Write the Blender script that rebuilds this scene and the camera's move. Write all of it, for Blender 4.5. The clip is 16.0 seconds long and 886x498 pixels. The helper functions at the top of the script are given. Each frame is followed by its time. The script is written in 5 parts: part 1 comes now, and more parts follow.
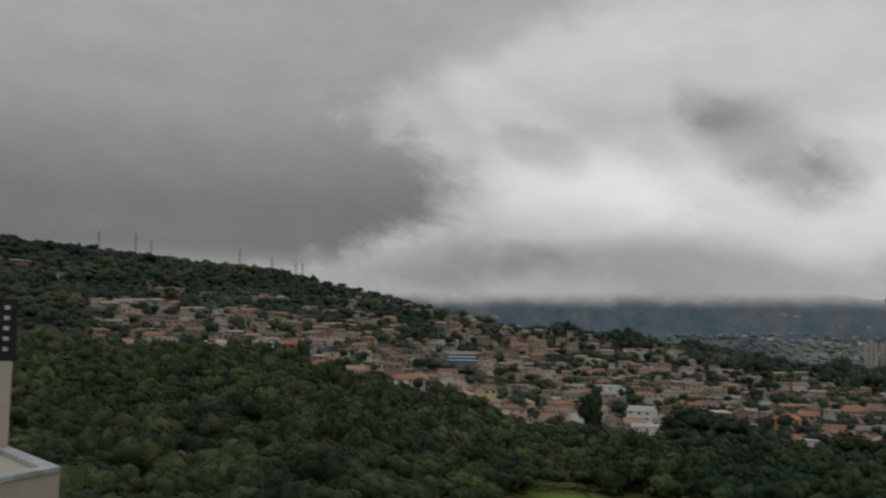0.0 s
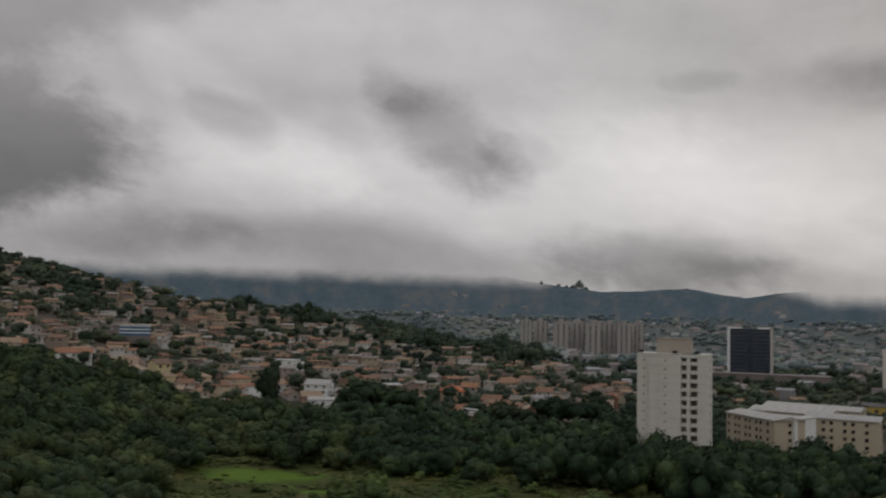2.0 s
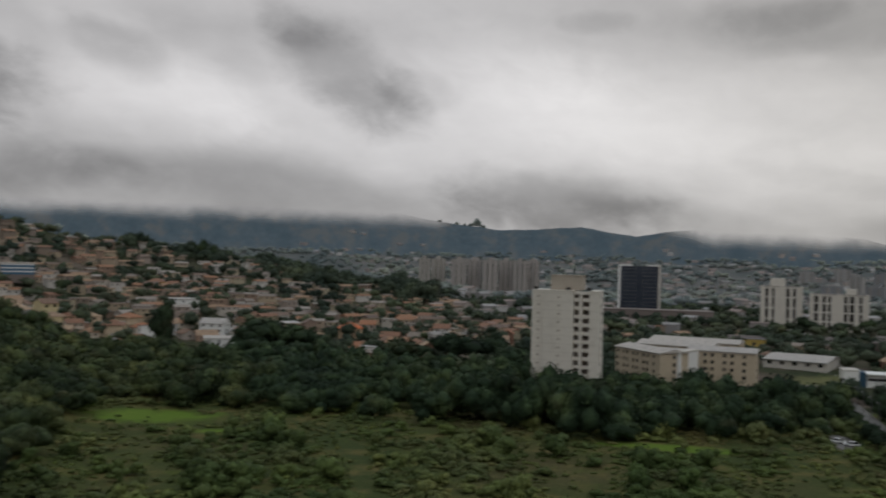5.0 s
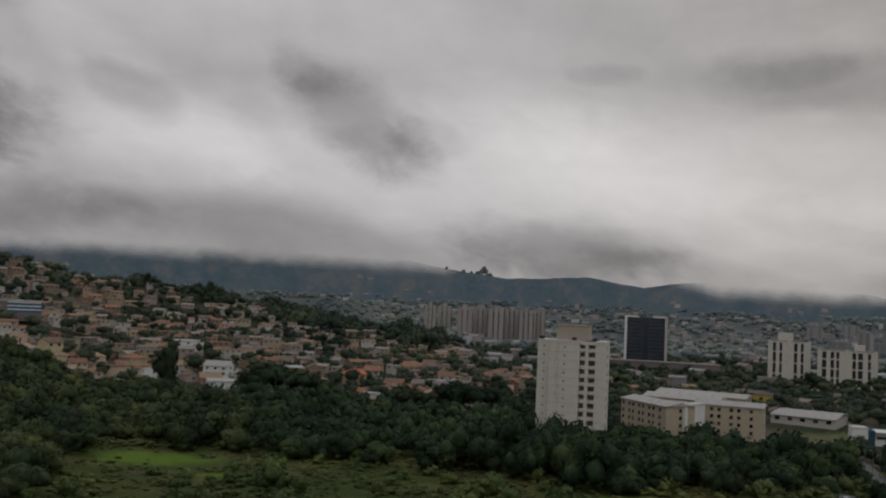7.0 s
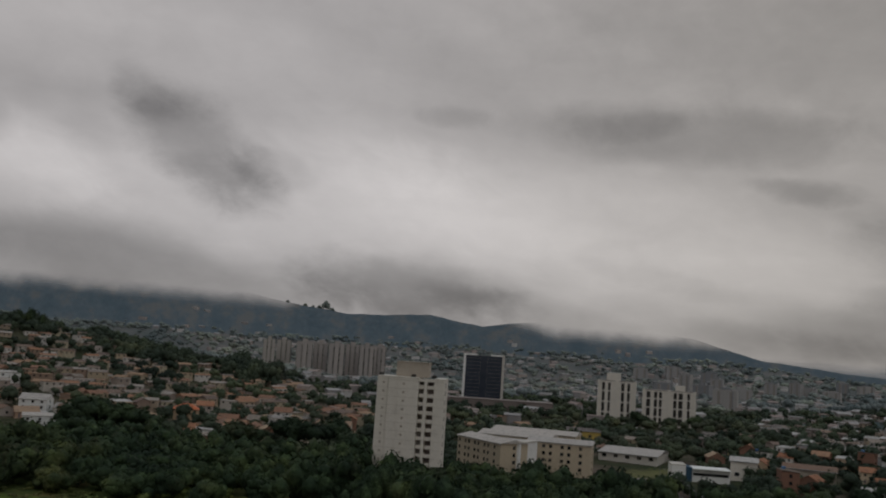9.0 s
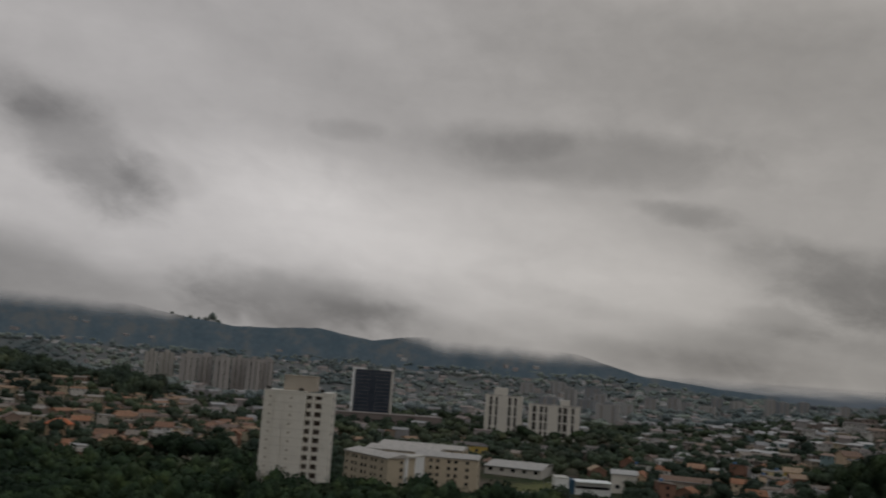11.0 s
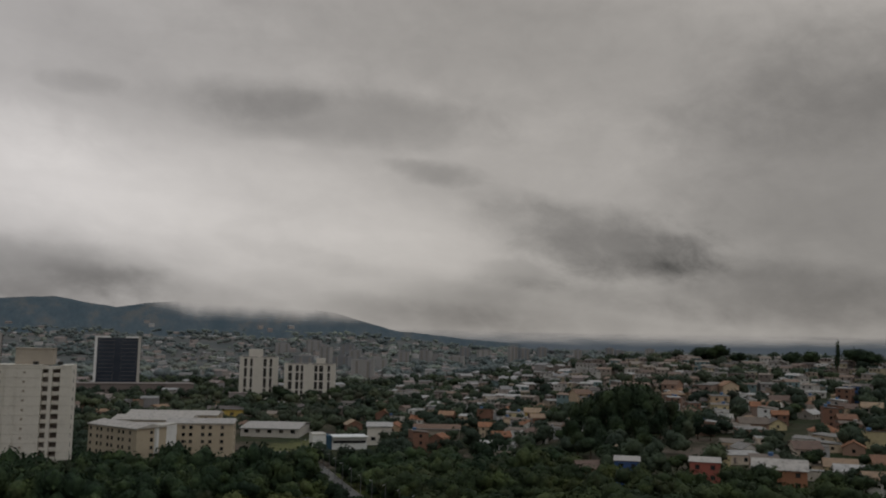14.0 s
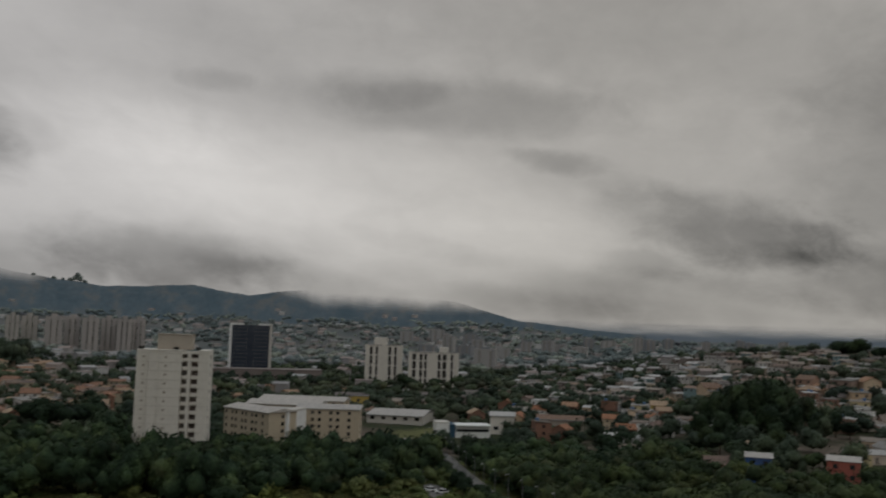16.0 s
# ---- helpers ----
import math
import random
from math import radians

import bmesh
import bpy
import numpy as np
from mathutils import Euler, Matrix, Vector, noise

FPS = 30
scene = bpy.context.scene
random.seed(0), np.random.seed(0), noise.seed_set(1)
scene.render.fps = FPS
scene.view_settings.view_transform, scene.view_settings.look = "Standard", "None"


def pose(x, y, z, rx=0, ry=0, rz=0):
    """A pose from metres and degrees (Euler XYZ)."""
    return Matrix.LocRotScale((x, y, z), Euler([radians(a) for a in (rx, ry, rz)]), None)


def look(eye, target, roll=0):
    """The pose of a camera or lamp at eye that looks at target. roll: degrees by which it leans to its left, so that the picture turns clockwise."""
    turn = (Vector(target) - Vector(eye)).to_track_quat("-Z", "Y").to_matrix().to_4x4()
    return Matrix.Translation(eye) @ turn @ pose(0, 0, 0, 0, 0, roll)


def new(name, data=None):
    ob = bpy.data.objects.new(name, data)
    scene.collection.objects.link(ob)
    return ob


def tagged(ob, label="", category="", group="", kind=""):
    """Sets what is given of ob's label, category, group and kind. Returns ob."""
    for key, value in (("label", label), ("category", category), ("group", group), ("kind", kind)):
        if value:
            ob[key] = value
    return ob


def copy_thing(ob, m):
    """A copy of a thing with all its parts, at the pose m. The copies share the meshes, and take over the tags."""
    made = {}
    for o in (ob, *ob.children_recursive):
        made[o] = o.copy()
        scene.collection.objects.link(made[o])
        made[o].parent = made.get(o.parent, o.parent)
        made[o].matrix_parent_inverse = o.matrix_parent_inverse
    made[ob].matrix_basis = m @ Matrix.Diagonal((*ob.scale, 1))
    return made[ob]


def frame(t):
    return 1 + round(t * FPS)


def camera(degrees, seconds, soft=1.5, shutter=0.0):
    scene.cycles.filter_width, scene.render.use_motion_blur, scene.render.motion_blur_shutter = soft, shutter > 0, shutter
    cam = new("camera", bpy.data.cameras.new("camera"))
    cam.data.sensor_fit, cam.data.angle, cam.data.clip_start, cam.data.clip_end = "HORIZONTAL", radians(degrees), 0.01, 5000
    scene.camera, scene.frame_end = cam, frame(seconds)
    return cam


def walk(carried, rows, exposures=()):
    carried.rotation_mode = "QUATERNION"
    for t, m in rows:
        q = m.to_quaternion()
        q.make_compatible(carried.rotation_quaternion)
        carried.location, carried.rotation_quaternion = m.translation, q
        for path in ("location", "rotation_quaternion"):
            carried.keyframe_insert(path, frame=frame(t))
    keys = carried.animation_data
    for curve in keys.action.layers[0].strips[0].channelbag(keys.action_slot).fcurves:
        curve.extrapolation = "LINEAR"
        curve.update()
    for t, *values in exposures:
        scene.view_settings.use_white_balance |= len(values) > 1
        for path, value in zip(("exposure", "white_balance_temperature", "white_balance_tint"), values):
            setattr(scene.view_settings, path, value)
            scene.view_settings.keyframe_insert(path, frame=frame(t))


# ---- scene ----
# ---------------------------------------------------------------- camera
# A hand-held pan from a high window, EYE metres above the valley floor.
EYE = 50.0
ARM = 0.4
cam = camera(52.64, 16.0, soft=2.0, shutter=0.4)
ROWS = [
    (0, 5.71, 5.83, -0.62),
    (0.5, 0.49, 4.42, -0.77),
    (1, -4.09, 4.28, -1.26),
    (1.5, -7.93, 4.00, -1.43),
    (2, -14.40, 4.57, -1.52),
    (2.3, -15.83, 5.36, -3.64),
    (2.5, -18.77, 2.95, -2.28),
    (3, -22.63, 3.93, -1.01),
    (3.5, -26.46, 4.28, -1.91),
    (4, -27.29, 2.21, -1.87),
    (4.5, -26.04, 1.52, -2.56),
    (5, -20.87, 0.77, -1.45),
    (5.2, -18.86, 0.67, -1.59),
    (7.3, -21.58, 4.98, -3.39),
    (7.5, -23.97, 5.84, -3.75),
    (8, -26.95, 6.33, -3.14),
    (8.5, -29.11, 6.77, -3.37),
    (8.7, -29.85, 6.63, -3.60),
    (10.8, -35.68, 8.02, -4.27),
    (11, -37.64, 8.00, -4.15),
    (11.5, -44.33, 9.45, -5.09),
    (12, -50.07, 10.74, -3.91),
    (12.5, -54.53, 9.58, -3.00),
    (13, -53.36, 6.81, -2.15),
    (13.5, -53.10, 6.38, -1.40),
    (14, -53.08, 6.07, -1.15),
    (14.5, -52.49, 6.44, -1.20),
    (15, -51.32, 6.60, -3.15),
    (15.5, -49.29, 6.29, -2.63),
    (16, -45.29, 5.23, -1.78),
]
EXPOSURES = [(0.0, 0.29, 6500, 10), (1.5, 0.2, 6550, 11), (2.5, 0.06, 6600, 12), (3.5, -0.03, 6600, 12), (4.0, 0.18, 6560, 11), (4.5, 0.22, 6530, 11), (5.0, 0.23, 6500, 10), (7.5, -0.1, 6600, 12), (8.5, -0.2, 6650, 12), (11.0, -0.2, 6650, 11), (12.5, -0.18, 6650, 9), (14.0, -0.08, 6700, 11), (16.0, -0.05, 6650, 9)]
walk(cam, [(t, pose(-ARM * math.sin(radians(yaw)), ARM * math.cos(radians(yaw)), EYE, 90 + pitch, roll, yaw)) for t, yaw, pitch, roll in ROWS], EXPOSURES)

# ---------------------------------------------------------------- sky and sun
rng = np.random.RandomState(7)


class Val:
    """A socket in a node tree, with arithmetic."""

    def __init__(self, tree, sock):
        self.tree, self.sock = tree, sock

    def op(self, kind, *others, clamp=False):
        node = self.tree.nodes.new("ShaderNodeMath")
        node.operation, node.use_clamp = kind, clamp
        for slot, v in zip(node.inputs, (self, *others)):
            if isinstance(v, Val):
                self.tree.links.new(v.sock, slot)
            else:
                slot.default_value = v
        return Val(self.tree, node.outputs[0])

    def __add__(self, o):
        return self.op("ADD", o)

    def __sub__(self, o):
        return self.op("SUBTRACT", o)

    def __mul__(self, o):
        return self.op("MULTIPLY", o)

    def __truediv__(self, o):
        return self.op("DIVIDE", o)

    def smooth(self, lo, hi, a=0.0, b=1.0):
        node = self.tree.nodes.new("ShaderNodeMapRange")
        node.interpolation_type = "SMOOTHSTEP"
        self.tree.links.new(self.sock, node.inputs["Value"])
        for key, v in (("From Min", lo), ("From Max", hi), ("To Min", a), ("To Max", b)):
            node.inputs[key].default_value = v
        return Val(self.tree, node.outputs[0])


def noise_node(tree, vector, scale, detail=3.0, rough=0.55, distortion=0.0):
    node = tree.nodes.new("ShaderNodeTexNoise")
    node.inputs["Scale"].default_value, node.inputs["Detail"].default_value = scale, detail
    node.inputs["Roughness"].default_value, node.inputs["Distortion"].default_value = rough, distortion
    if vector is not None:
        tree.links.new(vector, node.inputs["Vector"])
    return Val(tree, node.outputs["Fac"])


def combine(tree, *vals):
    node = tree.nodes.new("ShaderNodeCombineXYZ")
    for slot, v in zip(node.inputs, vals):
        if isinstance(v, Val):
            tree.links.new(v.sock, slot)
        else:
            slot.default_value = v
    return node.outputs[0]


SUN_AZ, SUN_EL = 205.0, 52.0
world = bpy.data.worlds.new("overcast_sky")
scene.world = world
world.use_nodes = True
wt = world.node_tree
wt.nodes.clear()
way = wt.nodes.new("ShaderNodeTexCoord").outputs["Generated"]
sep = wt.nodes.new("ShaderNodeSeparateXYZ")
wt.links.new(way, sep.inputs[0])
dx, dy, dz = (Val(wt, s) for s in sep.outputs)
deck = dz.op("MAXIMUM", 0.0) + 0.12
plane = combine(wt, dx / deck, dy / deck, 0.0)
az = dx.op("ARCTAN2", dy) * 57.2958
el = dz.op("ARCSINE") * 57.2958
drift = noise_node(wt, combine(wt, az * 0.13, el * 0.2, 3.0), 1.0, 4.0, 0.5)
drift2 = noise_node(wt, combine(wt, az * 0.13, el * 0.2, 11.0), 1.0, 4.0, 0.5)
curls = noise_node(wt, combine(wt, az * 0.3, el * 0.45, 7.0), 1.0, 7.0, 0.6, 0.25)
fray = noise_node(wt, combine(wt, az * 0.42 + el * 0.12, el * 0.6 + az * 0.1, 21.0), 1.0, 7.0, 0.62, 0.4)
az_w = az + (drift - 0.5) * 3.5
el_w = el + (drift2 - 0.5) * 1.8


def cloud(a, e, ra, re, tilt=0.0):
    """A patch in the cloud deck round azimuth a and elevation e, with frayed borders."""
    c, s = math.cos(radians(tilt)), math.sin(radians(tilt))
    u, v = az_w - a, el_w - e
    ragged = 1.2 if ra < 8 else 0.6
    p, q = (u * c + v * s) / ra, (v * c - u * s) / re
    d = p * p + q * q + (fray - 0.5) * ragged + (curls - 0.5) * ragged
    return d.smooth(0.0, 1.7 if ra < 8 else 2.1, 1.0, 0.0)


glow = el.smooth(20.0, 60.0, 0.41, 0.56)
CLOUDS = [
    # azimuth, elevation, half width, half height, tilt, change of brightness
    (-2.0, 14.6, 4.5, 1.8, -35, 0.07), (2.5, 9.3, 6.5, 3.0, -10, 0.12), (20, 9.0, 15, 3.6, -4, 0.13), (22, 15.5, 8, 3, -10, 0.05),
    (14.6, 11.5, 5.2, 2.5, -36, -0.17), (15.6, 9.6, 2.6, 2.0, -20, -0.07), (18.8, 10.7, 2.6, 1.2, -12, -0.07), (8.4, 11.6, 2.0, 1.2, -10, -0.05), (11.0, 14.6, 2.4, 1.2, -30, -0.06),
    (0.6, 12.0, 3.2, 1.4, -24, -0.13), (5.0, 5.8, 9, 2.2, -10, -0.06), (-8, 4.6, 8, 1.6, 6, -0.10), (10, 3.6, 15, 2.1, -4, -0.09), (-4, 4.2, 7, 1.3, 3, -0.03),
    (28.4, 3.9, 7.2, 2.1, -5, -0.17), (36, 3.0, 7, 1.0, -8, -0.06), (40, 8.0, 14, 4.0, -8, 0.15), (46, 14.3, 9.5, 1.6, -3, -0.12), (42, 14.9, 4, 0.9, 4, -0.05), (30.5, 15.0, 2.2, 0.8, 0, -0.07),
    (52.5, 10.9, 3.3, 0.75, -8, -0.10), (57.5, 9.0, 4.5, 0.9, -10, -0.03), (62.5, 6.8, 7.2, 2.1, -9, -0.12), (64, 6.0, 6.0, 1.6, -4, -0.08), (57.8, 4.5, 3.0, 0.9, -6, -0.09), (79, 9, 11, 9, 0, -0.14),
    (72, 3.6, 10, 1.6, -4, -0.10), (60, 2.2, 9, 1.6, -4, -0.10), (52, 1.6, 7, 1.2, -6, -0.06), (50, 3.0, 9, 1.8, -6, -0.06), (62, 18, 22, 4, -8, -0.07), (8, 18, 12, 3, 0, 0.06), (26, 12, 6, 2, -10, 0.04), (44, 5.4, 5, 0.7, -12, -0.04),
]
# the heavy cloud mass on the western side; its ragged border bends back and forth with height
shore = wt.nodes.new("ShaderNodeValToRGB")
shore.color_ramp.interpolation = "B_SPLINE"
shore_stops = [(4.5, -14), (6.2, -8.5), (8.0, -3.2), (11.0, -2.4), (13.2, -8.0), (14.8, -9.5), (17.0, -4.5), (20.0, 3.0), (24.0, 9.0)]
while len(shore.color_ramp.elements) < len(shore_stops):
    shore.color_ramp.elements.new(0.5)
for e_, (height_, a) in zip(shore.color_ramp.elements, shore_stops):
    e_.position, e_.color = (height_ - 4.0) / 21.0, ((a + 20) / 40,) * 3 + (1,)
wt.links.new(((el_w - 4.0) / 21.0).sock, shore.inputs[0])
bw = wt.nodes.new("ShaderNodeRGBToBW")
wt.links.new(shore.outputs[0], bw.inputs[0])
border = Val(wt, bw.outputs[0]) * 40.0 - 20.0
inland = az - border + (fray - 0.5) * 5.0 + (curls - 0.5) * 7.0
mass = inland.smooth(-5.5, 2.0, 1.0, 0.0) * el.smooth(2.5, 6.0) * el.smooth(7.5, 18.0, 1.0, 0.38)
total = glow - mass * 0.27
for a, e, ra, re, tilt, change in CLOUDS:
    total = total + cloud(a, e, ra, re, tilt) * change
billow = noise_node(wt, plane, 0.9, 6.0, 0.6, 0.4)
veil = noise_node(wt, combine(wt, az * 0.035, el * 0.16, 5.0), 1.0, 4.0, 0.5)
total = (total * ((billow - 0.5) * 0.22 + 1.0) * ((veil - 0.5) * 0.35 + 1.0) * ((curls - 0.5) * 0.24 + 1.0)).op("MAXIMUM", 0.05)
tone = wt.nodes.new("ShaderNodeMix")
tone.data_type = "RGBA"
wt.links.new(az.smooth(15, 60).sock, tone.inputs["Factor"])
tone.inputs[6].default_value, tone.inputs[7].default_value = (1.0, 0.98, 0.985, 1), (1.0, 0.965, 0.922, 1)
high_tone = wt.nodes.new("ShaderNodeMix")
high_tone.data_type = "RGBA"
wt.links.new(el.smooth(24, 50).sock, high_tone.inputs["Factor"])
wt.links.new(tone.outputs[2], high_tone.inputs[6])
high_tone.inputs[7].default_value = (0.86, 0.97, 1.08, 1)
covered = wt.nodes.new("ShaderNodeVectorMath")
covered.operation = "SCALE"
wt.links.new(high_tone.outputs[2], covered.inputs[0])
wt.links.new(total.sock, covered.inputs["Scale"])
blue = wt.nodes.new("ShaderNodeTexSky")
blue.sky_type, blue.sun_disc = "NISHITA", False
blue.sun_elevation, blue.sun_rotation = radians(SUN_EL), radians(SUN_AZ)
thin = wt.nodes.new("ShaderNodeBackground")
thick = wt.nodes.new("ShaderNodeBackground")
wt.links.new(blue.outputs[0], thin.inputs[0])
thin.inputs[1].default_value = 0.06
wt.links.new(covered.outputs[0], thick.inputs[0])
cover = wt.nodes.new("ShaderNodeMixShader")
cover.inputs[0].default_value = 0.97
wt.links.new(thin.outputs[0], cover.inputs[1])
wt.links.new(thick.outputs[0], cover.inputs[2])
wt.links.new(cover.outputs[0], wt.nodes.new("ShaderNodeOutputWorld").inputs[0])

sun = new("sun", bpy.data.lights.new("sun", "SUN"))
sun.data.energy, sun.data.angle, sun.data.color = 0.3, radians(40), (1.0, 0.98, 0.95)
sun.matrix_world = look(Vector((math.sin(radians(SUN_AZ)) * 100, math.cos(radians(SUN_AZ)) * 100, 130)), (0, 0, 0))


# ---------------------------------------------------------------- materials
def material(name, rough=0.8, metal=0.0, spec=0.3):
    m = bpy.data.materials.new(name)
    m.use_nodes = True
    b = m.node_tree.nodes["Principled BSDF"]
    b.inputs["Roughness"].default_value, b.inputs["Metallic"].default_value = rough, metal
    b.inputs["Specular IOR Level"].default_value = spec
    return m, m.node_tree, b


def ramp(tree, fac, stops, constant=False):
    node = tree.nodes.new("ShaderNodeValToRGB")
    node.color_ramp.interpolation = "CONSTANT" if constant else "LINEAR"
    els = node.color_ramp.elements
    while len(els) < len(stops):
        els.new(0.5)
    for e, (p, c) in zip(els, stops):
        e.position, e.color = p, (*c, 1)
    tree.links.new(fac.sock, node.inputs[0])
    return node.outputs[0]


def mixed(tree, fac, a, b, blend="MIX"):
    node = tree.nodes.new("ShaderNodeMix")
    node.data_type, node.blend_type = "RGBA", blend
    for slot, v in ((node.inputs[0], fac), (node.inputs[6], a), (node.inputs[7], b)):
        if isinstance(v, Val):
            tree.links.new(v.sock, slot)
        elif isinstance(v, bpy.types.NodeSocket):
            tree.links.new(v, slot)
        elif isinstance(v, (int, float)):
            slot.default_value = v
        else:
            slot.default_value = (*v, 1)
    return node.outputs[2]


def where(tree):
    return tree.nodes.new("ShaderNodeNewGeometry").outputs["Position"]


def local(tree):
    return tree.nodes.new("ShaderNodeTexCoord").outputs["Object"]


def island(tree):
    return Val(tree, tree.nodes.new("ShaderNodeNewGeometry").outputs["Random Per Island"])


def one(tree):
    return Val(tree, tree.nodes.new("ShaderNodeObjectInfo").outputs["Random"])


def bump(tree, bsdf, height, strength=0.3, distance=0.1):
    node = tree.nodes.new("ShaderNodeBump")
    node.inputs["Strength"].default_value, node.inputs["Distance"].default_value = strength, distance
    tree.links.new(height.sock, node.inputs["Height"])
    tree.links.new(node.outputs[0], bsdf.inputs["Normal"])


def plaster(name, stops, by="one", rough=0.85, dirt=0.35, grain=1.2):
    """Painted render, picked from a row of paints, with stains and streaks."""
    m, t, b = material(name, rough)
    pick = {"one": one, "island": island}[by](t)
    paint = ramp(t, pick, stops, True) if len(stops) > 1 else stops[0][1]
    p = where(t)
    stain = noise_node(t, p, 0.25, 5.0, 0.65)
    fine = noise_node(t, p, grain, 4.0, 0.6)
    c = mixed(t, stain.smooth(0.45, 0.75, 0.0, dirt), paint, (0.16, 0.14, 0.12))
    c = mixed(t, fine.smooth(0.3, 0.8, 0.0, 0.25), c, (0.75, 0.72, 0.68), "MULTIPLY")
    t.links.new(c, b.inputs["Base Color"])
    bump(t, b, fine, 0.2, 0.05)
    return m


def steps(*colours):
    return [(i / len(colours), c) for i, c in enumerate(colours)]


def leaves(name, dark, mid, light, spread=0.05, rough=0.75):
    """Foliage: stands of darker and lighter green, crowns turned olive or rusty, mottled sprigs."""
    m, t, b = material(name, rough, spec=0.12)
    p = where(t)
    big = noise_node(t, p, spread, 3.0, 0.6)
    c = ramp(t, big, [(0.34, dark), (0.5, mid), (0.67, light)])
    crown = noise_node(t, p, spread * 2.2, 2.0, 0.5, 0.3)
    c = mixed(t, 0.8, c, ramp(t, crown, [(0.32, (0.6, 0.64, 0.64)), (0.5, (1.05, 1.05, 1.0)), (0.68, (1.85, 1.72, 1.35))]), "MULTIPLY")
    dry = noise_node(t, p, spread * 1.3, 4.0, 0.6, 0.5)
    c = mixed(t, dry.smooth(0.56, 0.7, 0.0, 0.5), c, tuple(0.4 * a + 0.6 * b for a, b in zip(light, (light[1] * 1.0, light[1] * 0.78, light[2] * 1.1))))
    # blue raised in the sprig tones, a little haze put into all foliage
    sprig = noise_node(t, p, 0.8, 5.0, 0.65, 0.5)
    c = mixed(t, 0.8, c, ramp(t, sprig, [(0.34, (0.49, 0.52, 0.58)), (0.5, (0.88, 0.9, 0.99)), (0.66, (1.28, 1.3, 1.36))]), "MULTIPLY")
    bump(t, b, sprig, 0.8, 1.0)
    tuft = island(t)
    c = mixed(t, 0.28, c, ramp(t, tuft, [(0.0, (0.6, 0.64, 0.6)), (0.6, (1, 1, 1)), (1.0, (1.4, 1.35, 1.2))]), "MULTIPLY")
    t.links.new(c, b.inputs["Base Color"])
    return m


FOREST = leaves("forest_leaves", (0.027, 0.042, 0.021), (0.048, 0.068, 0.029), (0.094, 0.106, 0.043))
BRUSH = leaves("brush_leaves", (0.066, 0.102, 0.032), (0.098, 0.13, 0.042), (0.14, 0.15, 0.06), 0.02)
GRASS = leaves("rough_grass_blades", (0.075, 0.105, 0.03), (0.11, 0.13, 0.04), (0.16, 0.145, 0.06), 0.02)
WOOD = leaves("dark_wood_leaves", (0.022, 0.038, 0.021), (0.036, 0.06, 0.03), (0.064, 0.088, 0.037))
TREE = leaves("tree_leaves", (0.022, 0.037, 0.022), (0.035, 0.056, 0.029), (0.056, 0.078, 0.038), 0.03)
# greens lifted to put mid-distance haze into the leaf colour
FAR_TREE = leaves("haze_lifted_leaves", (0.038, 0.054, 0.038), (0.055, 0.074, 0.048), (0.082, 0.095, 0.058), 0.01)

# pale blue-grey leaf colour stands in for the haze over far trees
HAZY_TREE = leaves("haze_tinted_leaves", (0.165, 0.198, 0.19), (0.19, 0.22, 0.208), (0.22, 0.236, 0.215), 0.004)

BARK, _t, _b = material("bark", 0.9)
_n = noise_node(_t, local(_t), 3.0, 4.0)
_t.links.new(ramp(_t, _n, [(0.3, (0.05, 0.035, 0.025)), (0.7, (0.16, 0.12, 0.09))]), _b.inputs["Base Color"])



def meadows(t, xyz, base, coarse_, fine_, patches, low=(0.085, 0.155, 0.018), high=(0.14, 0.215, 0.03)):
    """Bright meadow patches (azimuth, distance, half width, half depth) laid over a ground colour."""
    for az_, r, w, d in patches:
        ca, sa = math.cos(radians(az_)), math.sin(radians(az_))
        u, v = Val(t, xyz.outputs[0]) - r * sa, Val(t, xyz.outputs[1]) - r * ca
        e, f = (u * ca - v * sa) / w, (u * sa + v * ca) / d
        inside = (e * e + f * f + (coarse_ - 0.5) * 4.0).smooth(0.2, 1.6, 0.85, 0.0)
        base = mixed(t, inside, base, ramp(t, fine_, [(0.3, low), (0.7, high)]))
    return base


MEADOWS = ((3.2, 284, 19, 11), (8.5, 262, 14, 4), (35.5, 256, 19, 5))


# ground: brush and rough grass, with bare earth and settled streets
GROUND, _t, _b = material("rough_ground", 0.95, spec=0.1)
_p = where(_t)
_n1, _n2, _n3 = noise_node(_t, _p, 0.012, 4.0), noise_node(_t, _p, 0.15, 5.0, 0.65), noise_node(_t, _p, 1.3, 3.0)
_c = ramp(_t, _n1, [(0.35, (0.04, 0.064, 0.02)), (0.5, (0.07, 0.086, 0.028)), (0.62, (0.10, 0.09, 0.04))])
_c = mixed(_t, _n2.smooth(0.5, 0.72, 0.0, 0.6), _c, (0.12, 0.15, 0.03))
_c = mixed(_t, _n3.smooth(0.3, 0.7, 0.0, 0.75), _c, (0.4, 0.42, 0.36), "MULTIPLY")
_n4 = noise_node(_t, _p, 0.045, 5.0, 0.7)
_c = mixed(_t, _n4.smooth(0.48, 0.64, 0.0, 0.75), _c, (0.145, 0.118, 0.045))
_sp = _t.nodes.new("ShaderNodeSeparateXYZ")
_t.links.new(_p, _sp.inputs[0])
_c = meadows(_t, _sp, _c, _n2, _n3, MEADOWS)
_t.links.new(_c, _b.inputs["Base Color"])
bump(_t, _b, _n2, 0.6, 0.5)

